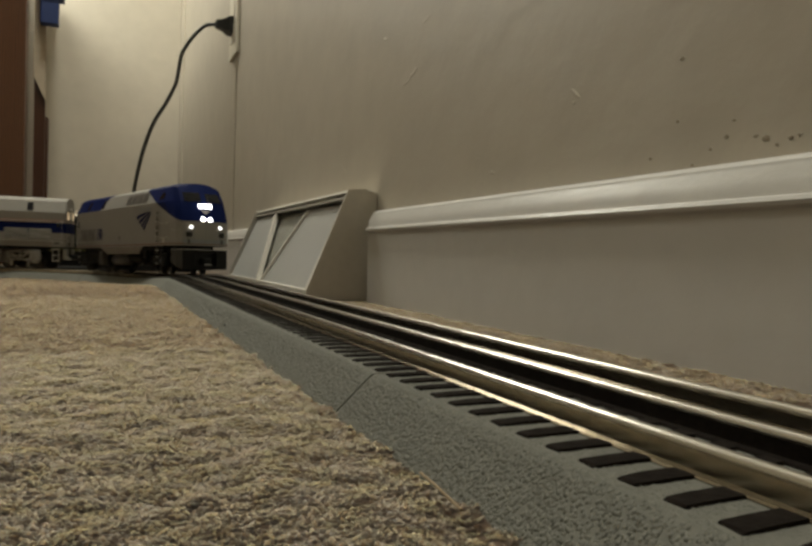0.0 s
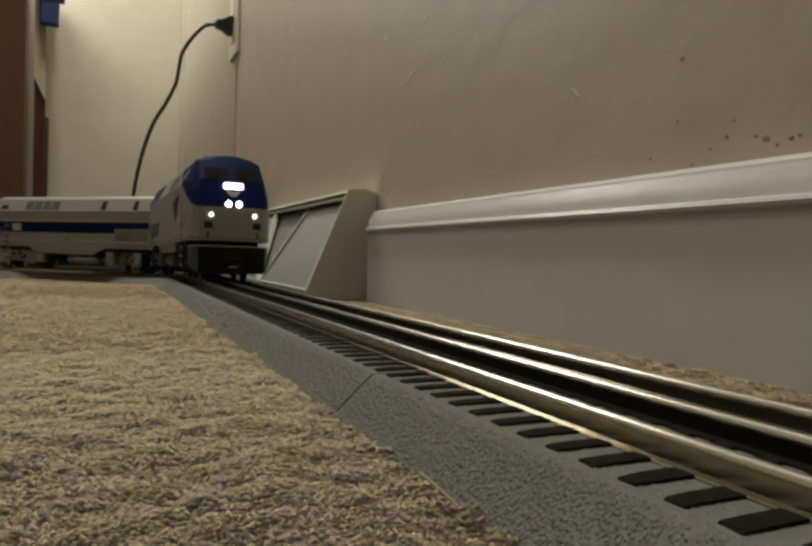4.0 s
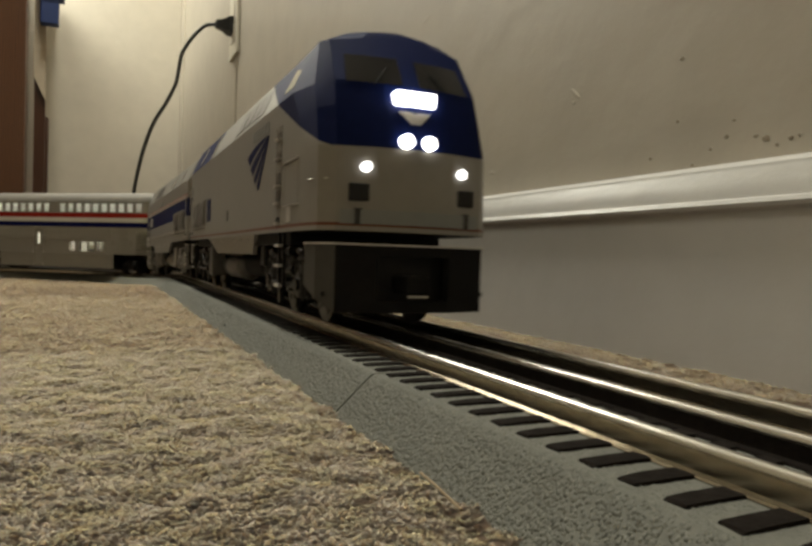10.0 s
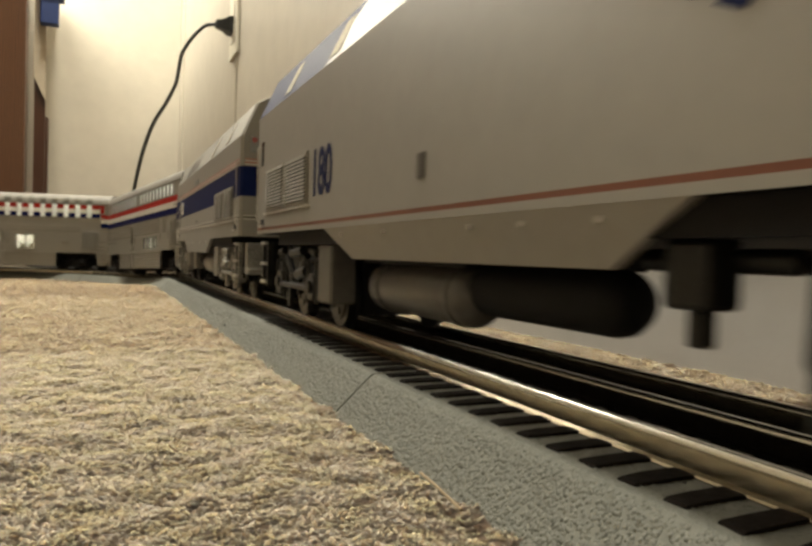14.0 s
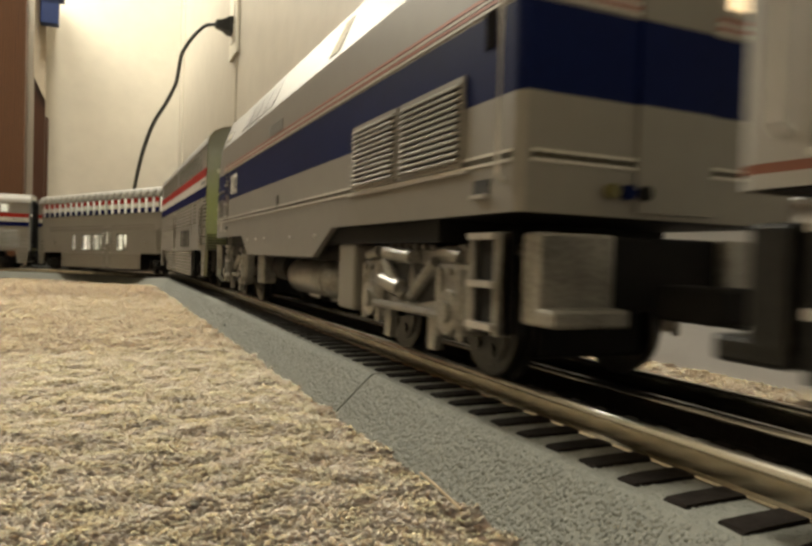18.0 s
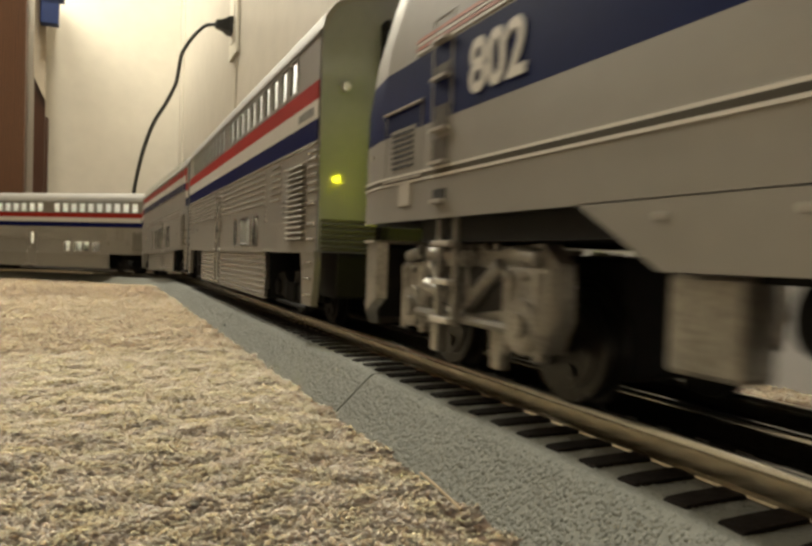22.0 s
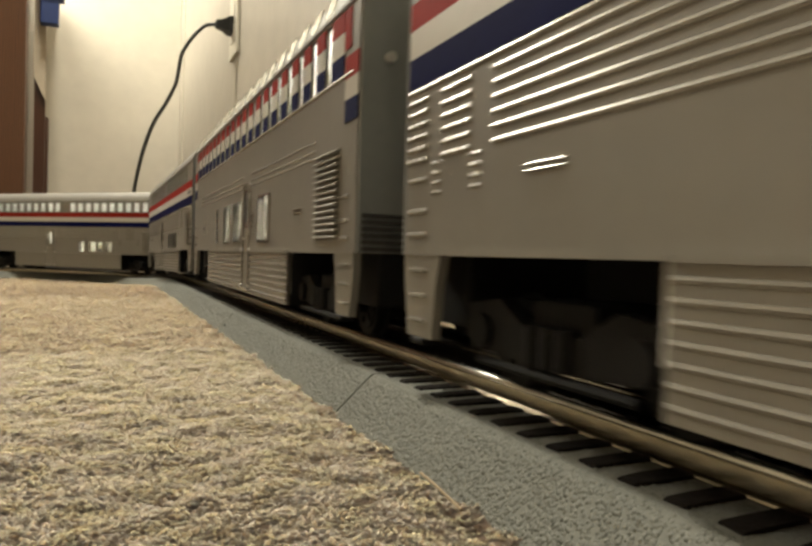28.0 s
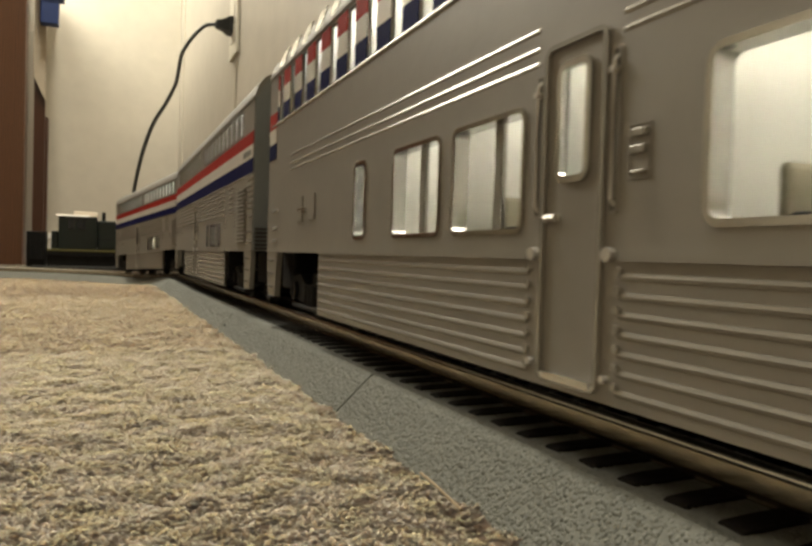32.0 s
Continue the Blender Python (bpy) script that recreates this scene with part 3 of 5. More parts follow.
def truck(parent, x, base, r, material, heavy):
    """A four-wheel truck with shaped side frames; it swings under its vehicle."""
    bm = bmesh.new()
    h = base / 2
    for s in (-1, 1):
        y = s * 24.5
        if heavy:
            poly_plate(bm, [(-28, 23), (-24, 26.2), (-10, 25.0), (10, 25.0), (22, 26.2), (28, 23), (28.5, 14), (26, 8.6), (18, 7.4), (14, 11), (-14, 11), (-18, 7.4), (-26, 8.6), (-28.5, 14)], y, 3.4)
            for q in (-h, h):
                box(bm, q - 6.5, q + 6.5, *sorted((y, y + s * 2.9)), 9.0, 22.5, 0.9)
                rod(bm, (q, y, 12.8), (q, y + s * 4.0, 12.8), 4.4, 18)
                rod(bm, (q, y, 12.8), (q, y + s * 5.0, 12.8), 2.2, 12)
                for k in (-4.6, 4.6):
                    rod(bm, (q + k, y + s * 3.0, 7.6), (q + k, y + s * 3.0, 21.5), 0.9, 8)
                for k in (-4.2, 0, 4.2):
                    rod(bm, (q + k, y + s * 2.7, 20.8), (q + k, y + s * 3.7, 20.8), 0.8, 8)
            for q in (-1, 1):
                tube(bm, [(q * 13.5, y + s * 2.4, 22.5), (q * 8, y + s * 2.6, 18.6), (q * 2, y + s * 2.4, 14.4)], 1.5, 8)
                poly_plate(bm, [(q * 12 - 2, 12), (q * 12 + 2, 12), (q * 12 + 1.5, 4.2), (q * 12 - 1.5, 4.2)], y + s * 1.5, 1.8)
                rod(bm, (q * 24.5, y + s * 2.4, 23.6), (q * 18.0, y + s * 2.4, 24.6), 1.5, 10)
            for k in range(6):
                rod(bm, (-11 + k * 4.4, y + s * 1.4, 25.6), (-11 + k * 4.4, y + s * 2.4, 25.6), 0.8, 6)
        else:
            poly_plate(bm, [(-h - 6, 9), (-h - 6, 15), (-h + 5, 16.5), (-7, 12), (7, 12), (h - 5, 16.5), (h + 6, 15), (h + 6, 9), (h - 4, 7), (7, 6.5), (-7, 6.5), (-h + 4, 7)], y, 3.4)
            for q in (-h, h):
                rod(bm, (q, y, 10.5), (q, y + s * 3, 10.5), 3.2, 14)
            for q in (-4, 0, 4):
                rod(bm, (q, y + s * 1.8, 6.5), (q, y + s * 1.8, 13), 1.6, 10)
            rod(bm, (-h, y + s * 2.4, 5.2), (h, y + s * 2.4, 5.2), 0.8, 8)
    box(bm, -8, 8, -24, 24, 12, 17, 0.6)
    if not heavy:
        box(bm, -h - 4, h + 4, -11, 11, 7.5, 16, 0.6)
    ob = vpart("truck", bm, material, parent, smooth=True)
    ob.location.x = x * MM
    if heavy:
        # black block added so that the space behind the wheels stays dark
        vbox("gear_housing", BLACK, ob, -h - 9, h + 9, -13.4, 13.4, 4.2, 24.5, 1.0, "black filler block between the wheels")
        for s in (-1, 1):
            y = s * 24.5
            for q in (-1, 1):
                # flat dark plates on the frame paint the shade of its recesses
                vpart("frame_recess", poly_plate(bmesh.new(), [(q * 0.6, 22.4), (q * 13.4, 21.4), (q * 12.6, 14.5), (q * 3.5, 13.2)], y + s * 1.75, 0.3), OPENING_SHADE, ob, "dark plate painted as shade in the side frame")
            vpart("damper", rod(bmesh.new(), (-4, y + s * 3.4, 23.4), (11, y + s * 3.4, 24.4), 1.6, 12), material, ob, smooth=True)
            vpart("brake_rod", rod(bmesh.new(), (-19, y + s * 3.6, 12.0), (19, y + s * 3.6, 12.0), 0.9, 8), material, ob)
            vpart("brake_cylinder", rod(bmesh.new(), (3, y + s * 2.8, 16.2), (14, y + s * 2.8, 17.6), 2.0, 12), material, ob, smooth=True)
    for q in (-h, h):
        wheelset(ob, q, r, WHEEL if heavy else BLACK)
    return ob


# ---- the two streamlined diesel engines ----
REAR, NOSE = -169.0, 152.0
ROOFLINE = [(31, 31.5), (57.5, 31.5), (70, 31.5), (78.5, 31.5), (94.6, 24.4), (98.6, 17), (100.4, 0)]
# columns of the nose from the cab forwards: (x, half width, height) from the lower edge to the roof
NOSE_COLUMNS = (
    [(132, 31.5, 31), (131, 31.5, 57.5), (126, 31.5, 70), (118, 31.5, 78.5), (117, 24.6, 94.8), (117, 17, 98.7), (117, 0, 100.4)],
    [(144.4, 29.7, 31), (143.6, 29.7, 57.5), (139, 29.2, 70), (133.5, 28.5, 78.5), (126, 25.0, 94.8), (125, 17, 98.6), (126, 0, 100.2)],
    [(149, 25.4, 31), (149, 25.4, 57.5), (146, 25.2, 70), (143.2, 24.9, 78.5), (133, 23.6, 93.8), (131, 17, 97.4), (132, 0, 99.4)],
    [(152.2, 13, 31), (152.2, 13, 57.5), (148.8, 13, 70), (145.6, 13, 78.5), (134.6, 13, 95.4), (132.2, 10, 98.6), (132.4, 0, 99.5)],
    [(153.4, 0, 31), (153.4, 0, 57.5), (150.0, 0, 70), (146.6, 0, 78.5), (135.4, 0, 96.2), (132.8, 0, 99.2), (132.6, 0, 99.6)])


def engine_shell():
    """Closed hull: flat tail, creased upper sides that slope in to the roof, a faceted nose."""
    bm = bmesh.new()
    columns = [[(x, w * k, z) for z, w in ROOFLINE] for x, k in ((REAR, 0.965), (REAR + 1.6, 1.0), (-60, 1), (20, 1), (92, 1))] + list(NOSE_COLUMNS)
    for side in (-1, 1):
        made = [[bm.verts.new((x, side * y, z)) for x, y, z in col] for col in columns]
        for a, b in zip(made, made[1:]):
            for i in range(len(a) - 1):
                bm.faces.new((a[i], b[i], b[i + 1], a[i + 1]))
    bm.faces.new([bm.verts.new((REAR, s * w * 0.965, z)) for s, pts in ((1, ROOFLINE), (-1, ROOFLINE[-2::-1])) for z, w in pts])
    bmesh.ops.remove_doubles(bm, verts=bm.verts, dist=0.02)
    bmesh.ops.dissolve_degenerate(bm, edges=bm.edges, dist=0.005)
    return bm


def nose_x(y, z):
    """How far forward the nose stands at a height and a distance from the middle."""
    here = []
    for col in NOSE_COLUMNS[:1:-1]:
        hs = [p[2] for p in col]
        here.append((float(np.interp(z, hs, [p[1] for p in col])), float(np.interp(z, hs, [p[0] for p in col]))))
    return float(np.interp(abs(y), [h[0] for h in here], [h[1] for h in here]))


def split(bm, point, normal):
    bmesh.ops.bisect_plane(bm, geom=bm.verts[:] + bm.edges[:] + bm.faces[:], plane_co=point, plane_no=normal, dist=0.0001)


def keep(bm, test):
    out = bm.copy()
    bmesh.ops.delete(out, geom=[f for f in out.faces if not test(f.calc_center_median())], context="FACES")
    return out


def grille(parent, x0, x1, z0, z1, s, material):
    """A framed louvre grille on a side wall with slats of its own."""
    y = s * 31.5
    bm = bmesh.new()
    for a, b, c, d in ((x0 - 1, x1 + 1, z1, z1 + 0.9), (x0 - 1, x1 + 1, z0 - 0.9, z0), (x0 - 1, x0, z0, z1), (x1, x1 + 1, z0, z1)):
        box(bm, a, b, y - 0.6, y + 0.6, c, d)
    g = vpart("grille", bm, material, parent)
    # dark sheet behind the slats paints the shade in their gaps
    vbox("grille_backing", OPENING_SHADE, g, x0, x1, y - 0.15, y + 0.15, z0, z1)
    k = int((z1 - z0) / 1.12)
    for i in range(k):
        along("slat", SLAT_ME, SLAT, g, x0, x1, 32.0, z0 + (i + 0.5) * (z1 - z0) / k, s)
    return g


def engine(label, phase, off, back):
    eng = empty("diesel_engine", label, "toy train engine", "passenger train")
    new_style = phase == "wave"
    metal = TRUCK_DARK if new_style else TRUCK_SILVER
    shell = engine_shell()
    if new_style:
        slope = Vector((0.42, 0, 1)).normalized()
        split(shell, (108, 0, 73.6), slope)
        split(shell, (0, 0, 57.0), (0, 0, 1))
        for x in (52.0, -70.0):
            split(shell, (x, 0, 86), Vector((0.9, 0, 1.0 if x > 0 else -1.0)).normalized())
        isblue = lambda c: (c.z > 57.0 and (c - Vector((108, 0, 73.6))).dot(slope) > 0 and c.x + (c.z - 86) / 0.9 > 52) or (c.z > 86 and c.x - (c.z - 86) / 0.9 < -70)
    else:
        for z in (50.0, 64.2):
            split(shell, (0, 0, z), (0, 0, 1))
        isblue = lambda c: 50.0 < c.z < 64.2
    if new_style:
        split(shell, (0, 0, 32.5), (0, 0, 1))
        split(shell, (0, 0, 33.5), (0, 0, 1))
        vpart("red_edge_stripe", keep(shell, lambda c: 32.5 < c.z < 33.5), EDGE_RED, eng, "thin red stripe along the lower edge")
    vpart("body", keep(shell, lambda c: not (new_style and 32.5 < c.z < 33.5) and not isblue(c)), SILVER_LIGHT if new_style else SILVER, eng, smooth=9)
    if new_style:
        vpart("nose_paint", keep(shell, lambda c: isblue(c) and c.x > -10), BLUE, eng, "dark blue nose paint", smooth=9)
        vpart("tail_paint", keep(shell, lambda c: isblue(c) and c.x <= -10), BLUE, eng, "dark blue roof-edge paint", smooth=9)
    else:
        vpart("blue_band", keep(shell, isblue), BLUE, eng, "dark blue side band", smooth=9)
    shell.free()
    # edge stripe, skirts and underframe
    for s in (-1, 1):
        y = s * 31.5
        if not new_style:
            for z, h, m in ((40.5, 0.5, WHITE), (39.5, 1.0, GOLD), (39.0, 0.5, WHITE), (64.8, 0.5, WHITE), (65.6, 0.6, PINK), (66.4, 0.5, WHITE), (67.2, 0.6, PINK)):
                path = [(REAR + 2.5, 31.5), (131.5, 31.5), (144.0, 29.8), (149.0, 25.5), (151.6, 15.0)]
                vpart("pinstripe", loft(bmesh.new(), [[(x, s * yy, z), (x + 0.05, s * (yy + 0.25), z), (x + 0.05, s * (yy + 0.25), z + h), (x, s * yy, z + h)] for x, yy in (path if z < 60 else path[:1] + [(112, 31.5)])]), m, eng)
            for z, h, m in ((40.5, 0.5, WHITE), (39.5, 1.0, GOLD), (39.0, 0.5, WHITE), (64.8, 0.5, WHITE), (65.6, 0.6, PINK), (66.4, 0.5, WHITE), (67.2, 0.6, PINK)):
                if s > 0:
                    vbox("pinstripe", m, eng, REAR - 0.3, REAR + 0.1, -29.5, 29.5, z, z + h)
        tuck = 2.6 if new_style else 0.0
        vpart("skirt", loft(bmesh.new(), [[(-76, s * yy, 31.2), (59.5, s * yy, 31.2), (44.0, s * (yy - tuck), 22.5), (-57, s * (yy - tuck), 22.5)] for yy in (29.7, 31.5)]), SILVER_LIGHT if new_style else SILVER, eng)
        for q in (-60, -30, 10, 26, 44):
            vpart("bolt", rod(bmesh.new(), (q, s * (31.4 - tuck * 0.25), 29), (q, s * (32.0 - tuck * 0.25), 29), 0.5, 8), SILVER_TRIM, eng)
        grille(eng, -150, -123.8, 40.5, 55, s, SILVER)
        grille(eng, -120.2, -94, 40.5, 55, s, SILVER)
        # ledge under the grilles
        vbox("ledge", SILVER_TRIM, eng, -153, -90, min(y, y + s * 0.7), max(y, y + s * 0.7), 38.4, 39.0)
        # ladder with recessed steps, cab door and rails
        for q in (100.5,):
            lad = vpart("ladder", ring(bmesh.new(), q - 4.2, q + 4.2, 40, 70, 0.6, 0.5, s * 31.45, 0.2), SILVER, eng)
            for z, h in ((64.6, 3.0), (57.4, 3.0), (47.6, 5.0), (41.3, 5.0)):
                # dark plate on the wall paints the shade above each step
                vbox("step_recess", TANK, lad, q - 2.7, q + 2.7, s * 31.6 - 0.12, s * 31.6 + 0.12, z + 0.6, z + h)
                vbox("step", SILVER_TRIM, lad, q - 3, q + 3, min(y, y + s * 1.3), max(y, y + s * 1.3), z, z + 0.6)
            # stirrup steps that hang under the cab door beside the truck
            stir = vbox("stirrup", metal, eng, q - 4.6, q - 3.4, s * 29.4 - 0.7, s * 29.4 + 0.7, 10.6, 31)
            vbox("stirrup_post", metal, stir, q + 2.0, q + 3.2, s * 29.4 - 0.7, s * 29.4 + 0.7, 10.6, 31)
            for z in (11.0, 18.3, 25.6):
                vbox("step", SILVER_TRIM, stir, q - 4.4, q + 3.0, min(s * 29, s * 31.6), max(s * 29, s * 31.6), z, z + 1.1, 0.2)
            # dark plate painted as the shaded hollow over the lower step
            vbox("step_recess", OPENING_SHADE, eng, q - 2.4, q + 2.4, s * 31.6 - 0.12, s * 31.6 + 0.12, 34.2, 36.6)
            vbox("step", SILVER_TRIM, eng, q - 2.4, q + 2.4, min(y, y + s * 1.0), max(y, y + s * 1.0), 33.9, 34.6)
        vbox("filler_plate", EDGE_PALE, eng, 113.5, 119.5, s * 31.65 - 0.2, s * 31.65 + 0.2, 34.2, 39.6, 0.15, "pale filler plate")
        # bright strips paint the highlights on the access door's upper and lower edges
        vbox("door_rain_strip", SILVER_TRIM, eng, 108.6, 128.6, min(y, y + s * 0.5), max(y, y + s * 0.5), 55.0, 55.5)
        vbox("door_sill_strip", SILVER_TRIM, eng, 108.6, 128.6, min(y, y + s * 0.5), max(y, y + s * 0.5), 39.8, 40.2)
        vpart("access_door", ring(bmesh.new(), 109, 128, 40, 55.2, 0.8, 0.3, s * 31.4, 0.22), SILVER, eng)
        # same painted shade over the step at the tail
        vbox("step_recess", OPENING_SHADE, eng, -160.2, -155, s * 31.6 - 0.12, s * 31.6 + 0.12, 34.2, 36.8)
        vbox("step", SILVER_TRIM, eng, -160.2, -155, min(y, y + s * 1.0), max(y, y + s * 1.0), 33.6, 34.3)
        vbox("data_plate", TANK, eng, -11.5, -8.2, s * 31.6 - 0.15, s * 31.6 + 0.15, 39.4, 44.6)
        vbox("rear_side_window", DARK_GLASS, eng, -161, -157.6, s * 31.55 - 0.15, s * 31.55 + 0.15, 58.5, 68)
        # cab side window on the sloped upper side
        cab = vpart("cab_window", prism(bmesh.new(), [(101, 81.5), (114.5, 81.5), (113.5, 91.5), (104, 91.5)], "y", -0.3, 0.3), DARK_GLASS, eng, "dark cab side window")
        cab.matrix_basis = Matrix.Translation((0, s * 31.5 * MM, 78.5 * MM)) @ Matrix.Rotation(radians(24.9) * s, 4, "X") @ Matrix.Translation((0, 0, -78.5 * MM))
        # roof side intakes
        for q, w in ((-128, 8), (-76, 9), (6, 14), (22, 14), (38, 14), (54, 14)):
            v = vpart("roof_vent", prism(bmesh.new(), [(q, 80.5), (q + w, 80.5), (q + w, 93), (q + 1, 93)], "y", -0.35, 0.35), DARK_GLASS if q < 0 else TANK, eng, "dark roof-side grille")
            v.matrix_basis = Matrix.Translation((0, s * 31.5 * MM, 78.5 * MM)) @ Matrix.Rotation(radians(24.9) * s, 4, "X") @ Matrix.Translation((0, 0, -78.5 * MM))
        # handrail beside the nose
        vpart("grab_rail", tube(bmesh.new(), [(137.5, s * 29.6, 47.2), (137.7, s * 31.0, 47.2), (146.6, s * 27.6, 47.0), (146.4, s * 26.2, 47.0)], 0.3, 6), SILVER_TRIM, eng)
        if new_style:
            # painted fan of four tapering blades and a bar of lettering above it
            # four leaves that widen from one point; their outer ends lie on a slant
            tip = Vector((84.5, 69.5))
            for (ax, az), (bx, bz), bows, lag in (((41.6, 64.8), (46.2, 61.6), (4.6, 3.5), 0.0), ((48.8, 59.5), (53.4, 56.4), (2.8, 1.9), 1.0), ((56.0, 54.4), (59.4, 52.3), (1.4, 0.8), 2.0), ((61.8, 50.9), (65.2, 49.2), (0.4, 0.0), 3.0)):
                pts = []
                bows = (bows[0] * 0.4, bows[1] * 0.4)
                for end, swell, steps in ((Vector((ax, az)), bows[0], range(9)), (Vector((bx, bz)), bows[1], range(7, -1, -1))):
                    for k in steps:
                        u = k / 8 * (0.97 - 0.02 * lag)
                        c = end.lerp(tip, u) + Vector((-0.35, 1.0)) * swell * 4 * u * (1 - u) * (1 - 0.45 * u)
                        pts.append((c.x, c.y))
                vpart("emblem_blade", poly_plate(bmesh.new(), pts, s * 31.6, 0.22), BLUE, eng, "dark blue emblem blade")
            for k in range(6):
                vbox("lettering_bar", GREY_END, eng, 52 + k * 5.4, 55.6 + k * 5.4, s * 31.6 - 0.1, s * 31.6 + 0.1, 70.6, 74.6)
            writing("fleet_number", "180", 19.5, BLUE, eng, side_m(-78.6, s * 31.55, 41.5) @ Matrix.Diagonal((0.70, 1, 1, 1)), "dark blue numerals")
        else:
            for k in range(5):
                vbox("lettering_bar", GREY_END, eng, -15 + k * 4.4, -11.8 + k * 4.4, s * 31.6 - 0.1, s * 31.6 + 0.1, 68.4, 72.4)
            writing("fleet_number", "802", 13, WHITE, eng, side_m(81.0, s * 31.75, 52.4) @ Matrix.Diagonal((0.9, 1, 1, 1)), "white numerals")
    if not new_style:
        for s in (-1, 1):
            g = vpart("nose_grille", box(bmesh.new(), 112, 124.8, *sorted((s * 31.4, s * 31.62)), 41.5, 51), SILVER, eng)
            for i in range(7):
                # dark strips paint the shaded gaps of the nose grille
                vbox("slat", OPENING_SHADE, g, 113, 123.8, s * 31.45 - 0.3, s * 31.45 + 0.3, 42.4 + i * 1.2, 43.0 + i * 1.2)
    vbox("underframe", BLACK, eng, -138, 112, -29.4, 29.4, 26.5, 31.5)
    vpart("nose_floor", prism(bmesh.new(), [(REAR + 2, -29.5), (128, -30.5), (140.6, -28.6), (148.4, -24.6), (151.6, -12.6), (151.6, 12.6), (148.4, 24.6), (140.6, 28.6), (128, 30.5), (REAR + 2, 29.5)], "z", 31.0, 31.8), BLACK, eng)
    vbox("centre_sill", BLACK, eng, -60, -4 if new_style else 45, -24, 24, 21.5, 27)
    # fuel tanks and boxes
    for s in (-1, 1):
        end = -4 if not new_style else -2
        tank = vpart("air_tank", loft(bmesh.new(), [[(x, s * 19.5 + r * math.cos(a * math.tau / 28), 15.6 + r * math.sin(a * math.tau / 28)) for a in range(28)] for x, r in ((-55.5, 2.0), (-54.8, 4.2), (-53.4, 5.7), (-51.5, 6.4), (end - 4, 6.4), (end - 2.2, 5.7), (end - 0.8, 4.2), (end, 2.0))]), TANK if new_style else TRUCK_SILVER, eng, smooth=True)
        for q in (-46.5, -9):
            vpart("tank_band", rod(bmesh.new(), (q - 1, s * 19.5, 15.6), (q + 1, s * 19.5, 15.6), 6.75, 24), TANK if new_style else TRUCK_SILVER, tank)
        vbox("equipment_box", TANK if new_style else SILVER, eng, -88, -75, s * 25 - 4, s * 25 + 4, 8.8, 26.4, 0.8)
    # each engine has its long tank on the side away from the wall only
    for s in ((-1,) if new_style else (1,)):
        bm = bmesh.new()
        loft(bm, [[(x, s * 18 + r * math.cos(a * math.tau / 24), (17.3 if new_style else 18.0) + r * math.sin(a * math.tau / 24)) for a in range(24)] for x, r in (((-5, 3.6), (-3, 5.4), (34, 5.4), (36.4, 4.9), (38, 3.8), (38.6, 2.2)) if new_style else ((8, 3.6), (9.6, 5.8), (30, 5.8), (34, 4.4), (35, 2.6)))])
        vpart("fuel_tank", bm, BLACK, eng, "black fuel tank", smooth=True)
        if new_style:
            # dark rigging that hangs between the tank and the truck
            hang = vbox("brake_rigging", TRUCK_DARK, eng, 51, 58, s * 24 - 3, s * 24 + 3, 18, 26.5, 0.8, "dark brake rigging")
            vbox("rigging_hook", TRUCK_DARK, hang, 53.5, 56, s * 24 - 1.4, s * 24 + 1.4, 13.4, 18.2, 0.5)
            vpart("rigging_pipe", rod(bmesh.new(), (44, s * 22, 24), (66, s * 22, 24), 1.5, 10), TRUCK_DARK, hang, smooth=True)
        if not new_style:
            vbox("valve_bracket", TRUCK_SILVER, eng, 37, 48, s * 23 - 3, s * 23 + 3, 10, 22.5, 0.8)
    # pilot under the nose, steps at the tail
    shade = PILOT if new_style else TRUCK_SILVER
    plan = [(134, 30.6), (143, 29.6), (150.6, 25.6), (152.6, 12.5), (152.6, -12.5), (150.6, -25.6), (143, -29.6), (134, -30.6)]
    # skirt round the front: its lower edge rises towards the truck, its middle is open
    low = [13.6, 9.6, 5.8, 5.6, 5.6, 5.8, 9.6, 13.6]
    # front pieces get a darker colour to imitate that face being unlit
    front = BLACK if new_style else TANK
    pilot = vbox("pilot", front, eng, 150.8, 152.6, -12.5, 12.5, 5.6, 9.4, 0, "dark grey pilot beam, blackened as unlit" if new_style else "")
    vbox("pilot_beam", front, pilot, 150.8, 152.6, -12.5, 12.5, 23.4, 26.6)
    for (p, q), (za, zb), k in zip(zip(plan, plan[1:]), zip(low, low[1:]), range(7)):
        if k != 3:
            ia, ib = [(x - 1.8, y * 0.93) for x, y in (p, q)]
            vpart("pilot_panel", loft(bmesh.new(), [[(*p, za), (*p, 26.6), (*ia, 26.6), (*ia, za)], [(*q, zb), (*q, 26.6), (*ib, 26.6), (*ib, zb)]]), front if 1 < k < 5 else shade, pilot)
    vbox("coupler_pocket", OPENING_SHADE, pilot, 144, 145.4, -25, 25, 8, 26)
    vbox("coupler_head", BLACK, pilot, 145.5, 156.5, -4.2, 4.2, 11.5, 17.5, 0.9)
    # silver bar added to imitate a reflection on the coupler knuckle
    vbox("coupler_lip", SILVER_TRIM, pilot, 155.4, 156.9, -3.4, 3.4, 10.6, 11.4, 0.2)
    vpart("step_plate", prism(bmesh.new(), [(x + 0.7, y * 1.02) for x, y in plan], "z", 26.6, 27.2), SILVER_TRIM, pilot, "bright step plate")
    for s in (-1, 1):
        vbox("pilot_step", OPENING_SHADE, pilot, 142.5, 147.0, *sorted((s * 27.6, s * 28.6)), 10.6, 12.0)
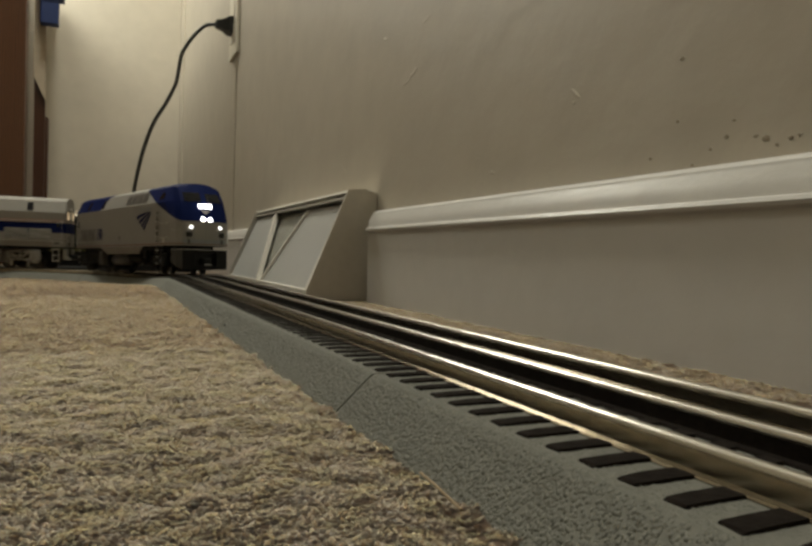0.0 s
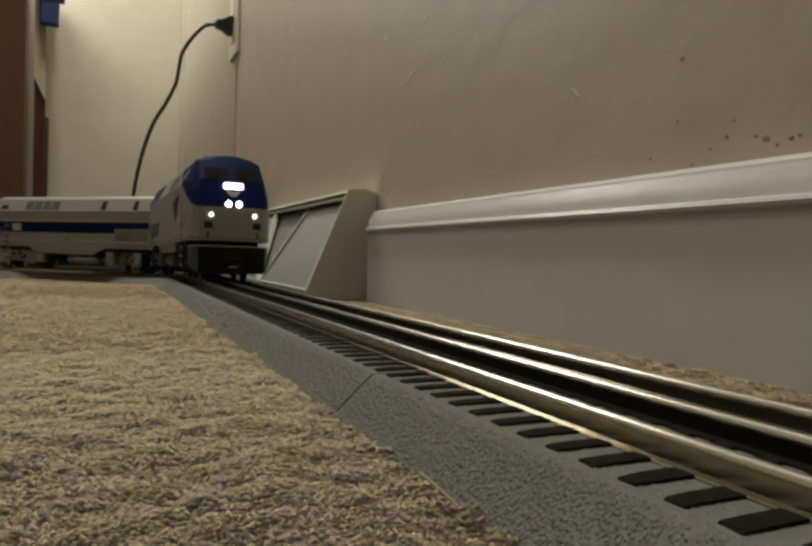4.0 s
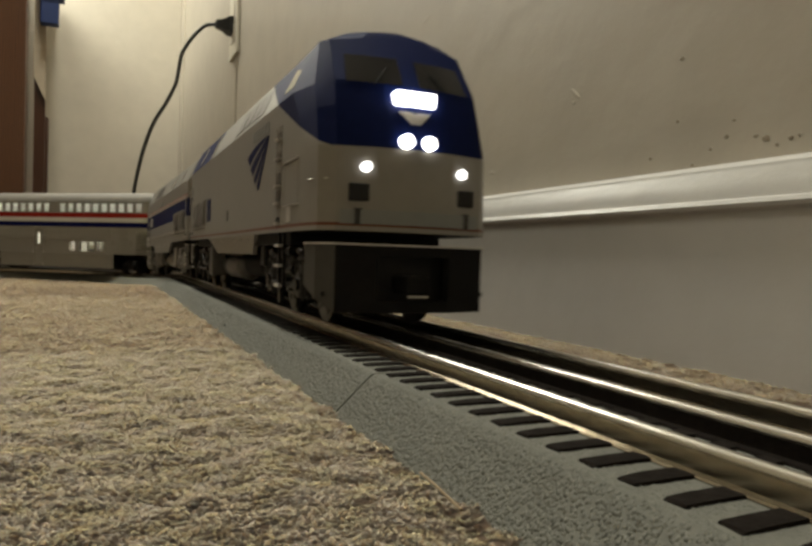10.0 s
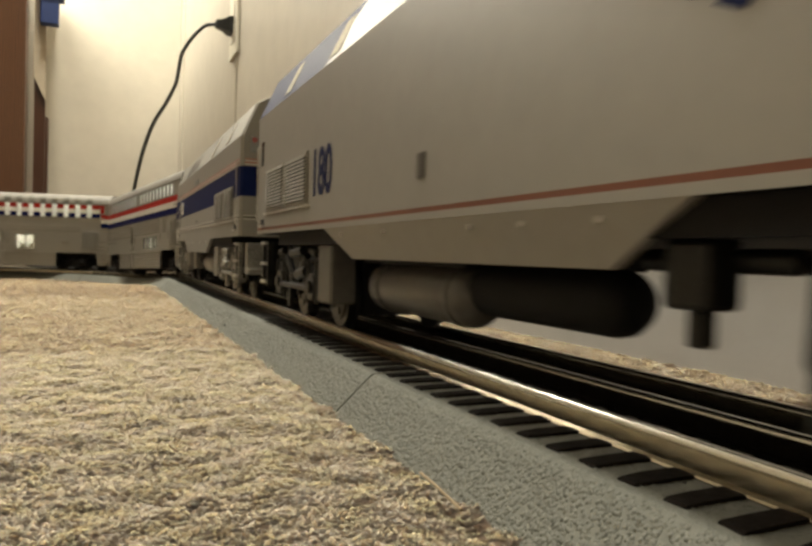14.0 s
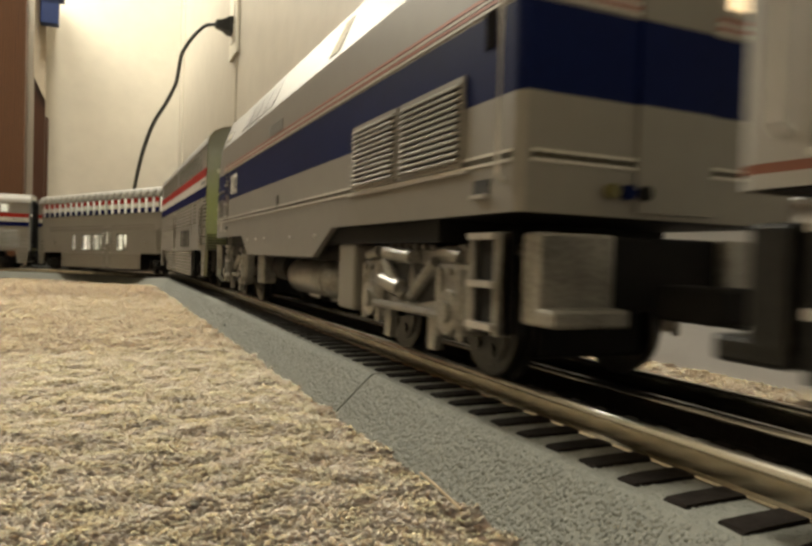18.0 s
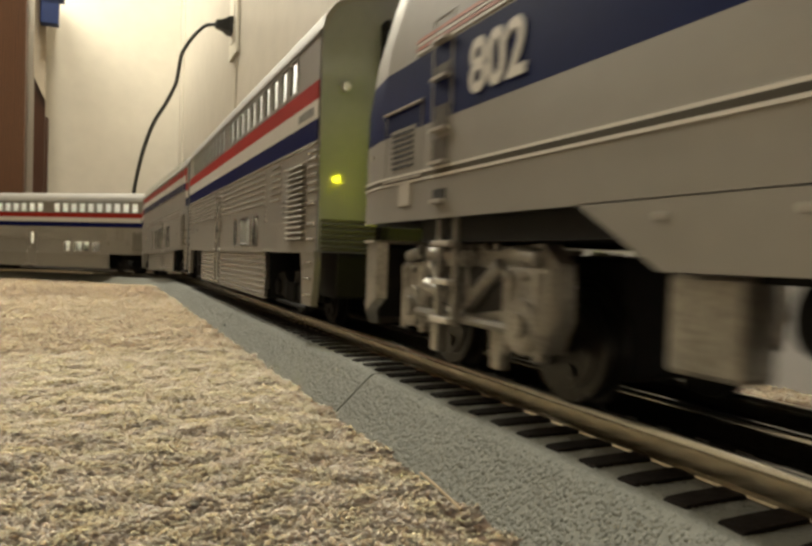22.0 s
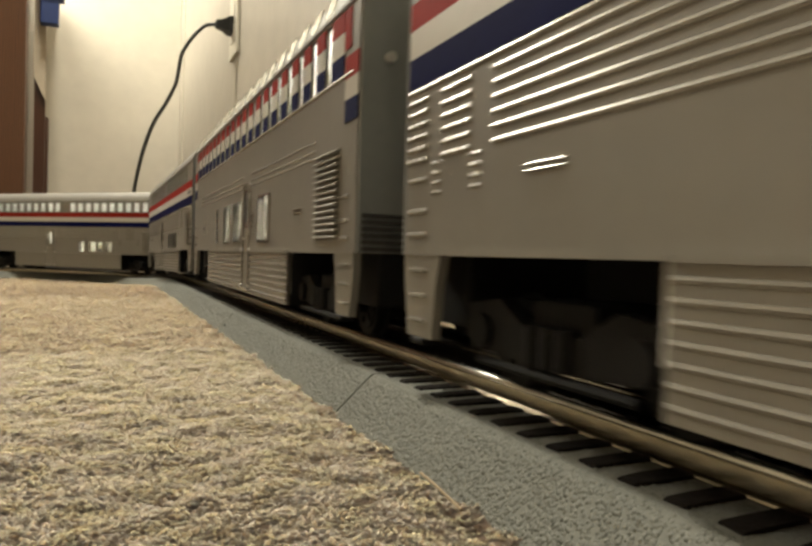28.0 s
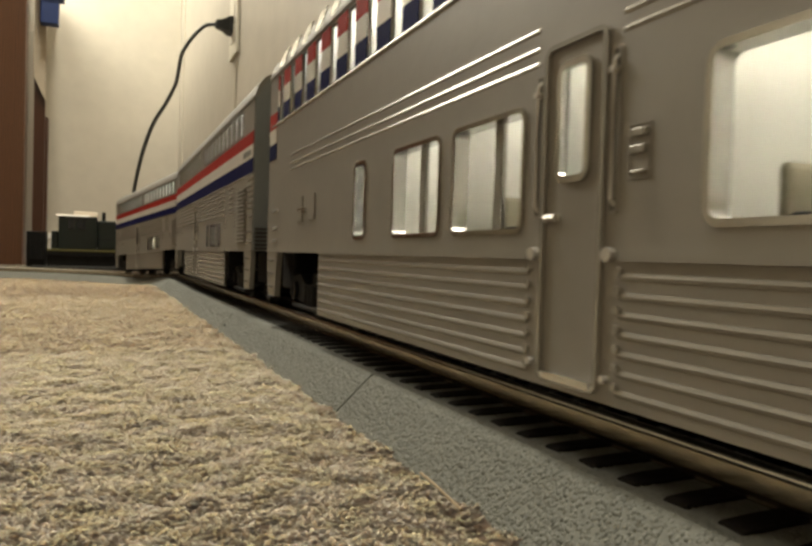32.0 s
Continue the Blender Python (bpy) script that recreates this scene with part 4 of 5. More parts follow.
    for s in (-1, 1):
        for q in (-161.5, -153.4):
            vbox("ladder_post", TRUCK_DARK if new_style else TRUCK_SILVER, eng, q, q + 1.5, s * 29 - 1.2, s * 29 + 1.2, 10.5, 28)
        lad = vbox("tail_ladder", BLACK, eng, -161.5, -152, s * 28.0 - 1.4, s * 28.0 + 1.4, 10.8, 27.8)
        for z in (11.4, 18.6, 26.8):
            vbox("step", SILVER_TRIM, lad, -161, -152.5, min(s * 29, s * 31.2), max(s * 29, s * 31.2), z, z + 1.1)
        vpart("handrail", tube(bmesh.new(), [(-164, s * 31.4, 36), (-164, s * 32.6, 37), (-164, s * 32.6, 66), (-164, s * 31.4, 67)], 0.4, 6), SILVER_TRIM, eng)
    vbox("tail_pilot", BLACK, eng, -167, -164, -26, 26, 15, 28, 0.6)
    for s in (-1, 1):
        tp = vbox("tail_pilot_plate", TRUCK_DARK if new_style else TRUCK_SILVER, eng, -170, -165, *sorted((s * 13, s * 28)), 14, 28, 0.6)
        vbox("step_tread", TRUCK_DARK if new_style else TRUCK_SILVER, tp, -174, -165, *sorted((s * 13, s * 28)), 13, 16, 0.6)
    # nose lights
    lamp_x = NOSE - 2.0
    if new_style:
        vpart("upper_headlight", prism(bmesh.new(), rounded(-7, 7, 71.4, 75.8, 0.8), "x", 144.6, 150.6), LIT, eng, "lit white upper headlight")
        vpart("emblem_plate", loft(bmesh.new(), [[(nose_x(yy, z) + dx, yy, z) for yy, z in ((-5.6, 69.4), (5.6, 69.4), (1.6, 65.4), (-1.6, 65.4))] for dx in (-0.6, 0.45)]), EDGE_PALE, eng, "pale emblem plate")
        for s in (-1, 1):
            vpart("headlight", rod(bmesh.new(), (lamp_x, s * 3.9, 59.4), (NOSE + 2.0, s * 3.9, 59.4), 2.3, 18), LIT, eng, "lit round headlight")
            vpart("ditch_light", rod(bmesh.new(), (146, s * 16.6, 50.8), (152.4, s * 16.6, 50.8), 1.6, 16), LIT_SOFT, eng, "lit ditch light")
            vbox("number_box", OPENING_SHADE, eng, 146, 151.6, s * 17.6 - 4.0, s * 17.6 + 4.0, 40.2, 45.6, 0.3, "dark recessed lamp box")
            vbox("hose_bracket", PILOT, eng, 146, 151.4, s * 18.6 - 1.2, s * 18.6 + 1.2, 33, 38)
        band = bmesh.new()
        ys = [-24 + 3 * k for k in range(17)]
        loft(band, [[(nose_x(yy, 33) + dx, yy, z) for dx, z in ((0.5, 33.2), (0.5, 37.6), (-1, 37.6), (-1, 33.2))] for yy in ys])
        vpart("lower_nose_band", band, GREY_END, eng, "grey rubbing band under the nose")
    else:
        for s in (-1, 1):
            vpart("ditch_light", rod(bmesh.new(), (146, s * 16.6, 49.5), (152.0, s * 16.6, 49.5), 0.85, 16), LIT_GREEN, eng, "dim yellow-green ditch light")
    for s in (-1, 1):
        ws = bmesh.new()
        grid = []
        for z in (78.2, 81.5, 85, 88.4):
            grid.append([ws.verts.new((nose_x(yy, z) + 0.35, s * yy, z)) for yy in (3.0, 7, 11, 15, 19, 21.6 - (z - 78) * 0.12)])
        for p, q in zip(grid, grid[1:]):
            for k in range(5):
                ws.faces.new((p[k], p[k + 1], q[k + 1], q[k]))
        bmesh.ops.solidify(ws, geom=ws.faces[:], thickness=0.6)
        vpart("windshield", ws, DARK_GLASS, eng, "dark windshield pane", smooth=True)
        vpart("wiper", rod(bmesh.new(), (nose_x(13, 77.4) + 0.9, s * 13, 77.4), (nose_x(8, 84) + 0.9, s * 8, 84), 0.22, 6), BLACK, eng)
    # tail end: door, lamp, headlight
    for z0, z1, m in ((32, 50.0, SILVER), (50.0, 64.2, SILVER if new_style else BLUE), (64.2, 78, SILVER)):
        vbox("tail_door", m, eng, REAR - 0.7, REAR + 0.2, -8.5, 8.5, z0, z1)
    vpart("tail_headlight", rod(bmesh.new(), (REAR - 1.2, 0, 84), (REAR, 0, 84), 3.2, 16), SILVER_TRIM, eng, "round tail headlight")
    for s in (-1, 1):
        vpart("marker_lamp", rod(bmesh.new(), (REAR - 1.0, s * 25.4, 76.6), (REAR + 1, s * 25.4, 76.6), 1.3, 12), LIT_RED if not new_style else SILVER_TRIM, eng, "red marker lamp")
        vbox("marker_housing", GREY_END, eng, REAR - 0.6, REAR + 1, s * 25.4 - 2.2, s * 25.4 + 2.2, 70.6, 78.8, 0.9, "oval marker lamp housing")
        vbox("tail_window", LIT_WARM if not new_style else DARK_GLASS, eng, REAR - 0.5, REAR, s * 15.6 - 4.3, s * 15.6 + 4.3, 69.6, 80.0, 0.3, "tail window lit from inside" if not new_style else "dark tail window")
        plate = vbox("number_plate", WHITE, eng, REAR - 0.5, REAR + 1, s * 17.8 - 4.4, s * 17.8 + 4.4, 82.4, 86.0, 0.3, "pale number plate")
        for k in range(3):
            vbox("number_bar", BLACK, plate, REAR - 0.7, REAR - 0.4, s * 17.8 - 3.2 + k * 2.3, s * 17.8 - 1.6 + k * 2.3, 83.2, 85.4)
    for k, m in enumerate((YELLOW, BLUE, BLACK)):
        vpart("cable_socket", rod(bmesh.new(), (REAR - 1.6, 14 - k * 3.4, 35.2), (REAR, 14 - k * 3.4, 35.2), 1.3, 10), m, eng)
    vbox("tail_coupler", BLACK, eng, REAR - 14, REAR - 1, -4, 4, 14, 20, 0.8)
    # roof gear
    vbox("roof_fan_hatch", ROOF, eng, -110, -70, -10, 10, 96.8, 99, 0.6)
    vbox("roof_hatch", ROOF, eng, -20, 40, -9, 9, 97, 98.8, 0.5)
    vbox("horn", BLACK, eng, 96, 106, -3, 3, 97, 100, 0.5)
    trucks = [truck(eng, 98, 42, 9.6, metal, True), truck(eng, -119, 42, 9.6, metal, True)]
    VEHICLES.append((eng, off, 98.0, 119.0, back, trucks))
    return eng
# ---- double-deck coaches ----
HALF = 166.0
UPPER_SEAT = mat("grey_seat_plastic", (0.34, 0.34, 0.33), 0.6, vary=0.1, scale=90)
LOUNGE_GLASS = [(-150 + k * 15.0, -150 + k * 15.0 + 6.8) for k in range(20)]


def window(parent, x0, x1, z0, z1, s, frame_mat, split_at=None, r=1.8):
    """A framed pane set into a side wall."""
    w = vpart("window", ring(bmesh.new(), x0 - 0.6, x1 + 0.6, z0 - 0.6, z1 + 0.6, r + 0.3, 0.9, s * 31.45, 0.35), frame_mat, parent, smooth=True)
    inner = s * (28.6 if r > 1.5 else 30.5)
    if r > 1.5:
        # moulded sleeve that carries the pane deep inside the wall
        vpart("reveal", ring(bmesh.new(), x0 - 0.3, x1 + 0.3, z0 - 0.3, z1 + 0.3, r, 0.55, s * 30.0, 1.5), CHROME, w, "glossy silver reveal", smooth=True)
    vbox("pane", GLASS if r > 1.5 else HAZY, w, x0, x1, inner - 0.2, inner + 0.2, z0, z1)
    if split_at is not None:
        vbox("mullion", SILVER, w, split_at - 1.1, split_at + 1.1, inner + s * 0.5 - 0.5, inner + s * 0.5 + 0.5, z0, z1)
    return w


def coach(label, lounge):
    car = empty("lounge_coach" if lounge else "passenger_coach", label, "toy train coach", "passenger train")
    back = 96 if lounge else 91
    cuts = [(96, 170, 5.0, 24.0), (-170, -back, 5.0, 24.0)]
    if lounge:
        low = [(44.6, 67.6, 28, 46.4, 56.0), (-12.6, 9.8, 28, 46.4, -0.6), (-40.6, -18.4, 28, 46.4, -30.0), (-66, -58.2, 28, 46.4, None)]
        door, upper = (15.4, 28.6), [(a, b, 72.0, 88.6) for a, b in LOUNGE_GLASS]
    else:
        low = [(26, 35, 26.6, 38.8, None), (42, 65.5, 26.6, 38.8, 54), (70, 81.6, 26.6, 38.8, None)]
        door = (-31.8, -18.8)
        upper = [(q - 4.6, q + 4.6, 77.2, 88.6) for k in range(-10, 11) if k for q in (k * 13.4,)]
    holes = [w[:4] for w in low] + upper + [(door[0] + 3.6, door[1] - 3.6, 34.8, 50.5)]
    for s in (-1, 1):
        vpart("side_wall", panel(-HALF + 2, HALF - 2, 5.4, 91.0, s * 31.5, holes, cut=cuts), SILVER, car)
        for x0, x1, z0, z1, m in low:
            window(car, x0, x1, z0, z1, s, CHROME, m)
        # side door with its own small window and rails
        d = vpart("door", ring(bmesh.new(), door[0], door[1], 6.2, 54.0, 1.6, 0.7, s * 31.7, 0.45), SILVER_RIB, car, smooth=True)
        vpart("door_window", ring(bmesh.new(), door[0] + 3.0, door[1] - 3.0, 34.2, 51.1, 2.0, 1.0, s * 31.6, 0.5), CHROME, d, smooth=True)
        vbox("pane", GLASS, d, door[0] + 3.6, door[1] - 3.6, s * 30.5 - 0.2, s * 30.5 + 0.2, 34.5, 50.5)
        vbox("sill_plate", CHROME, d, door[0] + 1.4, door[1] - 1.4, min(s * 31, s * 32.2), max(s * 31, s * 32.2), 6.6, 7.6)
        vpart("door_handle", rod(bmesh.new(), (door[0] + 1.2, s * 32.0, 29.5), (door[0] + 3.6, s * 32.0, 29.5), 0.6, 8), SILVER_TRIM, d)
        # thin rails in dark grooves beside the door, with a round bracket under each
        for q in (door[0] - 1.5, door[1] + 1.5):
            gr = vpart("rail_groove", ring(bmesh.new(), q - 0.8, q + 0.8, 29.6, 50.6, 0.4, 0.3, s * 31.5, 0.25), SILVER, car)
            vbox("groove_back", TANK, gr, q - 0.5, q + 0.5, s * 31.5 - 0.1, s * 31.5 + 0.1, 30.0, 50.2)
            vpart("grab_rail", tube(bmesh.new(), [(q, s * 31.4, 30.6), (q, s * 32.1, 31.4), (q, s * 32.1, 48.8), (q, s * 31.4, 49.6)], 0.26, 6), SILVER_TRIM, gr)
            for z, r in ((24.4, 0.95), (8.6, 0.5), (47.6, 0.5)):
                vpart("bracket", rod(bmesh.new(), (q, s * 31.4, z), (q, s * 32.6, z), r, 10), SILVER_TRIM, gr)
            # hinge knuckles where the flutes end
            for k in range(7):
                vpart("flute_end", rod(bmesh.new(), (q + (1.5 if q > door[1] else -1.5), s * 31.4, 7.9 + 2.4 * k), (q + (1.5 if q > door[1] else -1.5), s * 32.0, 7.9 + 2.4 * k), 0.6, 8), SILVER_RIB, gr)
        # fluted lower side
        lows = ((0.5 - back, door[0] - 3.2), (door[1] + 3.2, 95.5))
        for a, b in lows:
            for k in range(7):
                along("rib", RIB_ME, SILVER_RIB, car, a, b, 31.36, 7.2 + 2.42 * k, s)
            vbox("belt_moulding", SILVER, car, a, b, min(s * 31.4, s * 32.2), max(s * 31.4, s * 32.2), 23.6, 24.6)
        for q in (-1, 1):
            a, b = (96, 164) if q > 0 else (-164, -back)
            vbox("belt_moulding", SILVER, car, a, b, min(s * 31.4, s * 31.9), max(s * 31.4, s * 31.9), 23.8, 24.5)
            # corner post below the floor line tapers down beside the truck opening
            vpart("corner_post", poly_plate(bmesh.new(), [(q * 147.6, 24), (q * 164, 24), (q * 163.6, 18), (q * 161.4, 7.4), (q * 150.6, 7.4), (q * 149.4, 18)], s * 30.6, 2.0), SILVER, car)
            for z in (10.4, 15.4, 20.4):
                vbox("post_step", SILVER_RIB, car, *sorted((q * 153.5, q * 160.5)), min(s * 31.4, s * 32.2), max(s * 31.4, s * 32.2), z, z + 0.7, 0.15)
            vpart("step", box(bmesh.new(), min(q * 153, q * 158), max(q * 153, q * 158), s * 30.6 - 2, s * 30.6 + 2, 6.0, 7.4, 0.4), BLACK, car)
        if lounge:
            for z in (52.4, 54.6, 57.4):
                for a, b in ((-131, door[0] - 2.4), (door[1] + 2.4, 127)):
                    along("rib", RIB_ME, SILVER, car, a, b, 31.24, z, s)
            for q in (-153.5, 153.5):
                for z in (27.9, 32.6, 39.0):
                    along("rung", RIB_ME, SILVER_RIB, car, q - 3.2, q + 5.2, 31.5, z, s)
            along("rib", RIB_ME, SILVER_RIB, car, -160, 160, 31.5, 71.2, s)
            vbox("stripe_patch", RED, car, 153, 158, min(s * 31.5, s * 31.75), max(s * 31.5, s * 31.75), 78, 88.8)
            # painted window posts: red over white over blue
            edges = [-151.5] + [v for ab in LOUNGE_GLASS for v in ab] + [152.5]
            for a, b in zip(edges[::2], edges[1::2]):
                for z0, z1, m in ((83.2, 88.8, RED), (77.4, 83.2, WHITE), (71.8, 77.4, NAVY)):
                    vbox("post_stripe", m, car, a, b, min(s * 31.5, s * 31.8), max(s * 31.5, s * 31.8), z0, z1)
            for a, b, z0, z1, m in ((-164, -153.0, 70.0, 76, RED), (-164, -153, 64.5, 70, WHITE), (-164, -153, 58.5, 64.5, BLUE), (154, 164, 70.0, 76, RED), (154, 164, 64.5, 70, WHITE), (154, 164, 58.5, 64.5, BLUE)):
                vbox("stripe", m, car, a, b, min(s * 31.5, s * 31.75), max(s * 31.5, s * 31.75), z0, z1)
            for a, b, c, d2 in upper:
                vbox("upper_pane", HAZY, car, a, b, s * 30.5 - 0.2, s * 30.5 + 0.2, c, d2)
            for q in (-118, -104):
                vbox("small_hatch", SILVER, car, q - 3, q + 3, min(s * 31.4, s * 31.9), max(s * 31.4, s * 31.9), 34, 42)
        else:
            for z0, z1, m in ((70.3, 76.0, RED), (64.4, 70.3, WHITE), (58.0, 64.4, NAVY)):
                vbox("stripe", m, car, -164, 164, min(s * 31.5, s * 31.75), max(s * 31.5, s * 31.75), z0, z1)
            # fluting under the blue band: one flute runs the whole length, the rest come in groups
            along("rib", RIB_ME, SILVER_RIB, car, -164, 164, 31.5, 57.3, s)
            for k in range(6):
                z = 43.0 + 2.42 * k
                for a, b in ((-164, -155), (-148.5, -138), (-130, door[0] - 2.6), (door[1] + 2.6, 92.8), (104.4, 118.8), (154, 164)):
                    along("rib", RIB_ME, SILVER_RIB, car, a, b, 31.5, z, s)
            for q in (-158.5, 158.5):
                for z in (27.9, 32.6, 39.0):
                    along("rung", RIB_ME, SILVER_RIB, car, q - 4, q + 4, 31.5, z, s)
            for q in (-150.6, -135.6, 95.0, 124.0):
                for z in (36.0, 37.9, 39.8, 41.7):
                    along("small_rung", RIB_ME, SILVER, car, q - 1.7, q + 1.7, 31.3, z, s)
            for k in range(9):
                vbox("lettering_bar", GREY_END, car, 142 + k * 2.0, 143.3 + k * 2.0, min(s * 31.7, s * 31.85), max(s * 31.7, s * 31.85), 66, 68.6)
            for x0, x1, z0, z1 in upper:
                window(car, x0, x1, z0, z1, s, SILVER, None, 1.2)
        # louvred intake near the front end, lamp and buttons
        lx = 129.6 if lounge else 130.6
        lou = vpart("louvre_panel", ring(bmesh.new(), lx - 0.7, lx + 21.7, 27, 53.2, 0.6, 0.6, s * 31.4, 0.3), SILVER, car)
        vbox("louvre_backing", LOUVRE_SHADE, lou, lx, lx + 21, s * 31.6 - 0.1, s * 31.6 + 0.1, 27.6, 52.6)
        for k in range(14):
            along("slat", SLAT_ME, SILVER_TRIM, lou, lx, lx + 21, 32.1, 28.4 + 1.80 * k, s)
        marker = vbox("marker_plate", CHROME, car, -120, -110.5, min(s * 31.4, s * 32.0), max(s * 31.4, s * 32.0), 37.6, 38.1, 0.1)
        vbox("marker_bar", CHROME, marker, -120, -110.5, min(s * 31.4, s * 31.9), max(s * 31.4, s * 31.9), 36.7, 37.1, 0.1)
        if lounge:
            marker = vbox("marker_plate", CHROME, car, 103.4, 113.4, min(s * 31.4, s * 32.0), max(s * 31.4, s * 32.0), 37.6, 38.1, 0.1)
            vbox("marker_bar", CHROME, marker, 103.4, 113.4, min(s * 31.4, s * 31.9), max(s * 31.4, s * 31.9), 36.7, 37.1, 0.1)
        cp = vpart("call_panel", ring(bmesh.new(), door[1] + 4.0, door[1] + 7.6, 33.6, 40.4, 0.3, 0.25, s * 31.5, 0.2), SILVER, car)
        for z, h in ((38.6, 1.1), (36.6, 1.1), (34.2, 0.5)):
            vbox("call_button", SILVER_RIB, cp, door[1] + 4.6, door[1] + 7.0, min(s * 31.4, s * 32.1), max(s * 31.4, s * 32.1), z, z + h, 0.2)
    # roof: a rounded shell; the lounge has curved skylights in its shoulders
    prof = [(31.5, 90.8), (30.6, 95.0), (27.6, 99.0), (22, 101.8), (12, 103.6), (0, 104.2)]
    prof = prof + [(-a, b) for a, b in prof[-2::-1]]
    rf = bmesh.new()
    inner = [(a * 0.96, b - 1.2) for a, b in prof[::-1]]
    prism(rf, prof + inner, "x", -HALF, HALF)
    vpart("roof", rf, ROOF, car, "smooth silver roof", smooth=True)
    for s in (-1, 1):
        vbox("roof_rail", ROOF, car, -HALF + 2, HALF - 2, min(s * 31.3, s * 32.0), max(s * 31.3, s * 32.0), 89.6, 90.6)
        if lounge:
            for a, b in LOUNGE_GLASS:
                sk = bmesh.new()
                loft(sk, [[(x, s * 31.3, 91.6), (x, s * 29.3, 97.8), (x, s * 28.8, 97.6), (x, s * 30.8, 91.4)] for x in (a, b)])
                sky = vpart("skylight", sk, GLASS, car, "curved clear skylight")
                sky.location.y = s * 0.0009
    # ends
    for q in (-1, 1):
        e = bmesh.new()
        prism(e, [(a * 0.995, b - 0.4) for a, b in prof] + [(-31.3, 24), (31.3, 24)], "x", *sorted((q * (HALF - 2.2), q * HALF)))
        end = vpart("end_wall", e, END_GLOSS, car, "plain grey end wall")
        fr = bmesh.new()
        for y0, y1, z0, z1 in ((-13, -10.5, 28, 92), (10.5, 13, 28, 92), (-13, 13, 92, 95)):
            box(fr, *sorted((q * HALF, q * (HALF + 5))), y0, y1, z0, z1, 0.5)
        vpart("diaphragm", fr, BLACK, end, "black rubber diaphragm")
        vbox("end_door", OPENING_SHADE, end, *sorted((q * HALF, q * (HALF + 0.8))), -10.5, 10.5, 28, 92)
        for k in range(6):
            vbox("end_rib", PILOT, end, *sorted((q * HALF, q * (HALF + 0.7))), -30.5, 30.5, 24.6 + k * 1.7, 25.6 + k * 1.7)
        for s in (-1, 1):
            vpart("end_lamp", rod(bmesh.new(), (q * HALF, s * 24, 74), (q * (HALF + 1.6), s * 24, 74), 1.4, 12), SILVER_TRIM, end)
        vbox("end_sill", BLACK, car, *sorted((q * 148, q * (HALF - 1))), -25, 25, 10, 24.4, 0.6)
        vbox("coupler", BLACK, car, *sorted((q * (HALF - 10), q * (HALF + 13))), -4, 4, 11.5, 17, 0.8)
    # decks, partitions, seats and lamp strips
    for q in (-1, 1):
        # black block added to keep the truck bay dark against the bright wall
        vbox("bay_lining", BLACK, car, *((96, 131) if q > 0 else (-131, -back)), -10, 10, 4, 24.4)
        vbox("bay_wall", BLACK, car, *((94.8, 95.9) if q > 0 else (0.1 - back, 1.2 - back)), -29.5, 29.5, 5.6, 24.4)
    vbox("lower_deck", INSIDE, car, 4 - back, 92, -30, 30, 9, 11)
    vbox("end_deck", BLACK, car, 94.5, 163, -30, 30, 24.6, 27)
    vbox("end_deck", BLACK, car, -163, 1.5 - back, -30, 30, 24.6, 27)
    vbox("upper_deck", INSIDE, car, -163, 163, -30, 30, 60, 62)
    vbox("inner_wall", INSIDE, car, 4 - back, 92, -1, 1, 11.2, 59.8)
    vbox("inner_wall", INSIDE, car, -160, 160, -1, 1, 62.2, 95)
    for q in (-93, -50, -14, 13.5, 36, 73.5, 93):
        vbox("partition", INSIDE, car, q - 0.6, q + 0.6, -29.5, 29.5, 11.2, 59.8)
    for s in (-1, 1):
        for q in ((50, 62, -6, 3) if lounge else (50, 62, 80)):
            st = vbox("seat", SEAT, car, q - 2.8, q + 2.8, s * 17 - 6, s * 17 + 6, 24.5, 29.5, 0.8)
            vbox("seat_back", SEAT_TAN, st, q - 3.8, q - 2.4, s * 17 - 6, s * 17 + 6, 24.5, 35, 0.8, "tan seat back")
        for q in range(-140, 141, 28):
            st = vbox("seat", UPPER_SEAT, car, q - 4, q + 4, s * 16 - 7, s * 16 + 7, 62.2, 70, 0.8)
            vbox("seat_back", UPPER_SEAT, st, q - 5.6, q - 4.0, s * 16 - 7, s * 16 + 7, 62.2, 77.6, 0.8)
        vbox("lamp_strip", LIT_LOWER, car, -90, 90, s * 14 - 0.8, s * 14 + 0.8, 58.4, 59.2, 0, "lit lamp strip")
        vbox("lamp_strip", LIT_ROOM, car, -160, 160, s * 14 - 0.8, s * 14 + 0.8, 97.0, 97.8, 0, "lit lamp strip")
    vbox("underframe", BLACK, car, -92, 92, -28, 28, 6.2, 9)
    trucks = [truck(car, 120, 40, 8.2, BLACK, False), truck(car, -120, 40, 8.2, BLACK, False)]
    return car, trucks


def coaches():
    first, tr = coach("silver double-deck coach with red, white and blue stripes and fluted sides", False)
    lounge, tl = coach("silver lounge coach with tall windows and striped window posts", True)
    VEHICLES.append((first, 0.823, 120.0, 120.0, False, tr))
    VEHICLES.append((lounge, 1.183, 120.0, 120.0, False, tl))
    for off in (1.543, 1.903):
        more = copy_thing(first, pose(0, 0, 0))
        t2 = [o for o in more.children if o.name.split(".")[0] == "truck"]
        t2.sort(key=lambda o: -o.location.x)
        for t in t2:
            for w in t.children:
                WHEELS.append((w, 8.2))
        VEHICLES.append((more, off, 120.0, 120.0, False, t2))


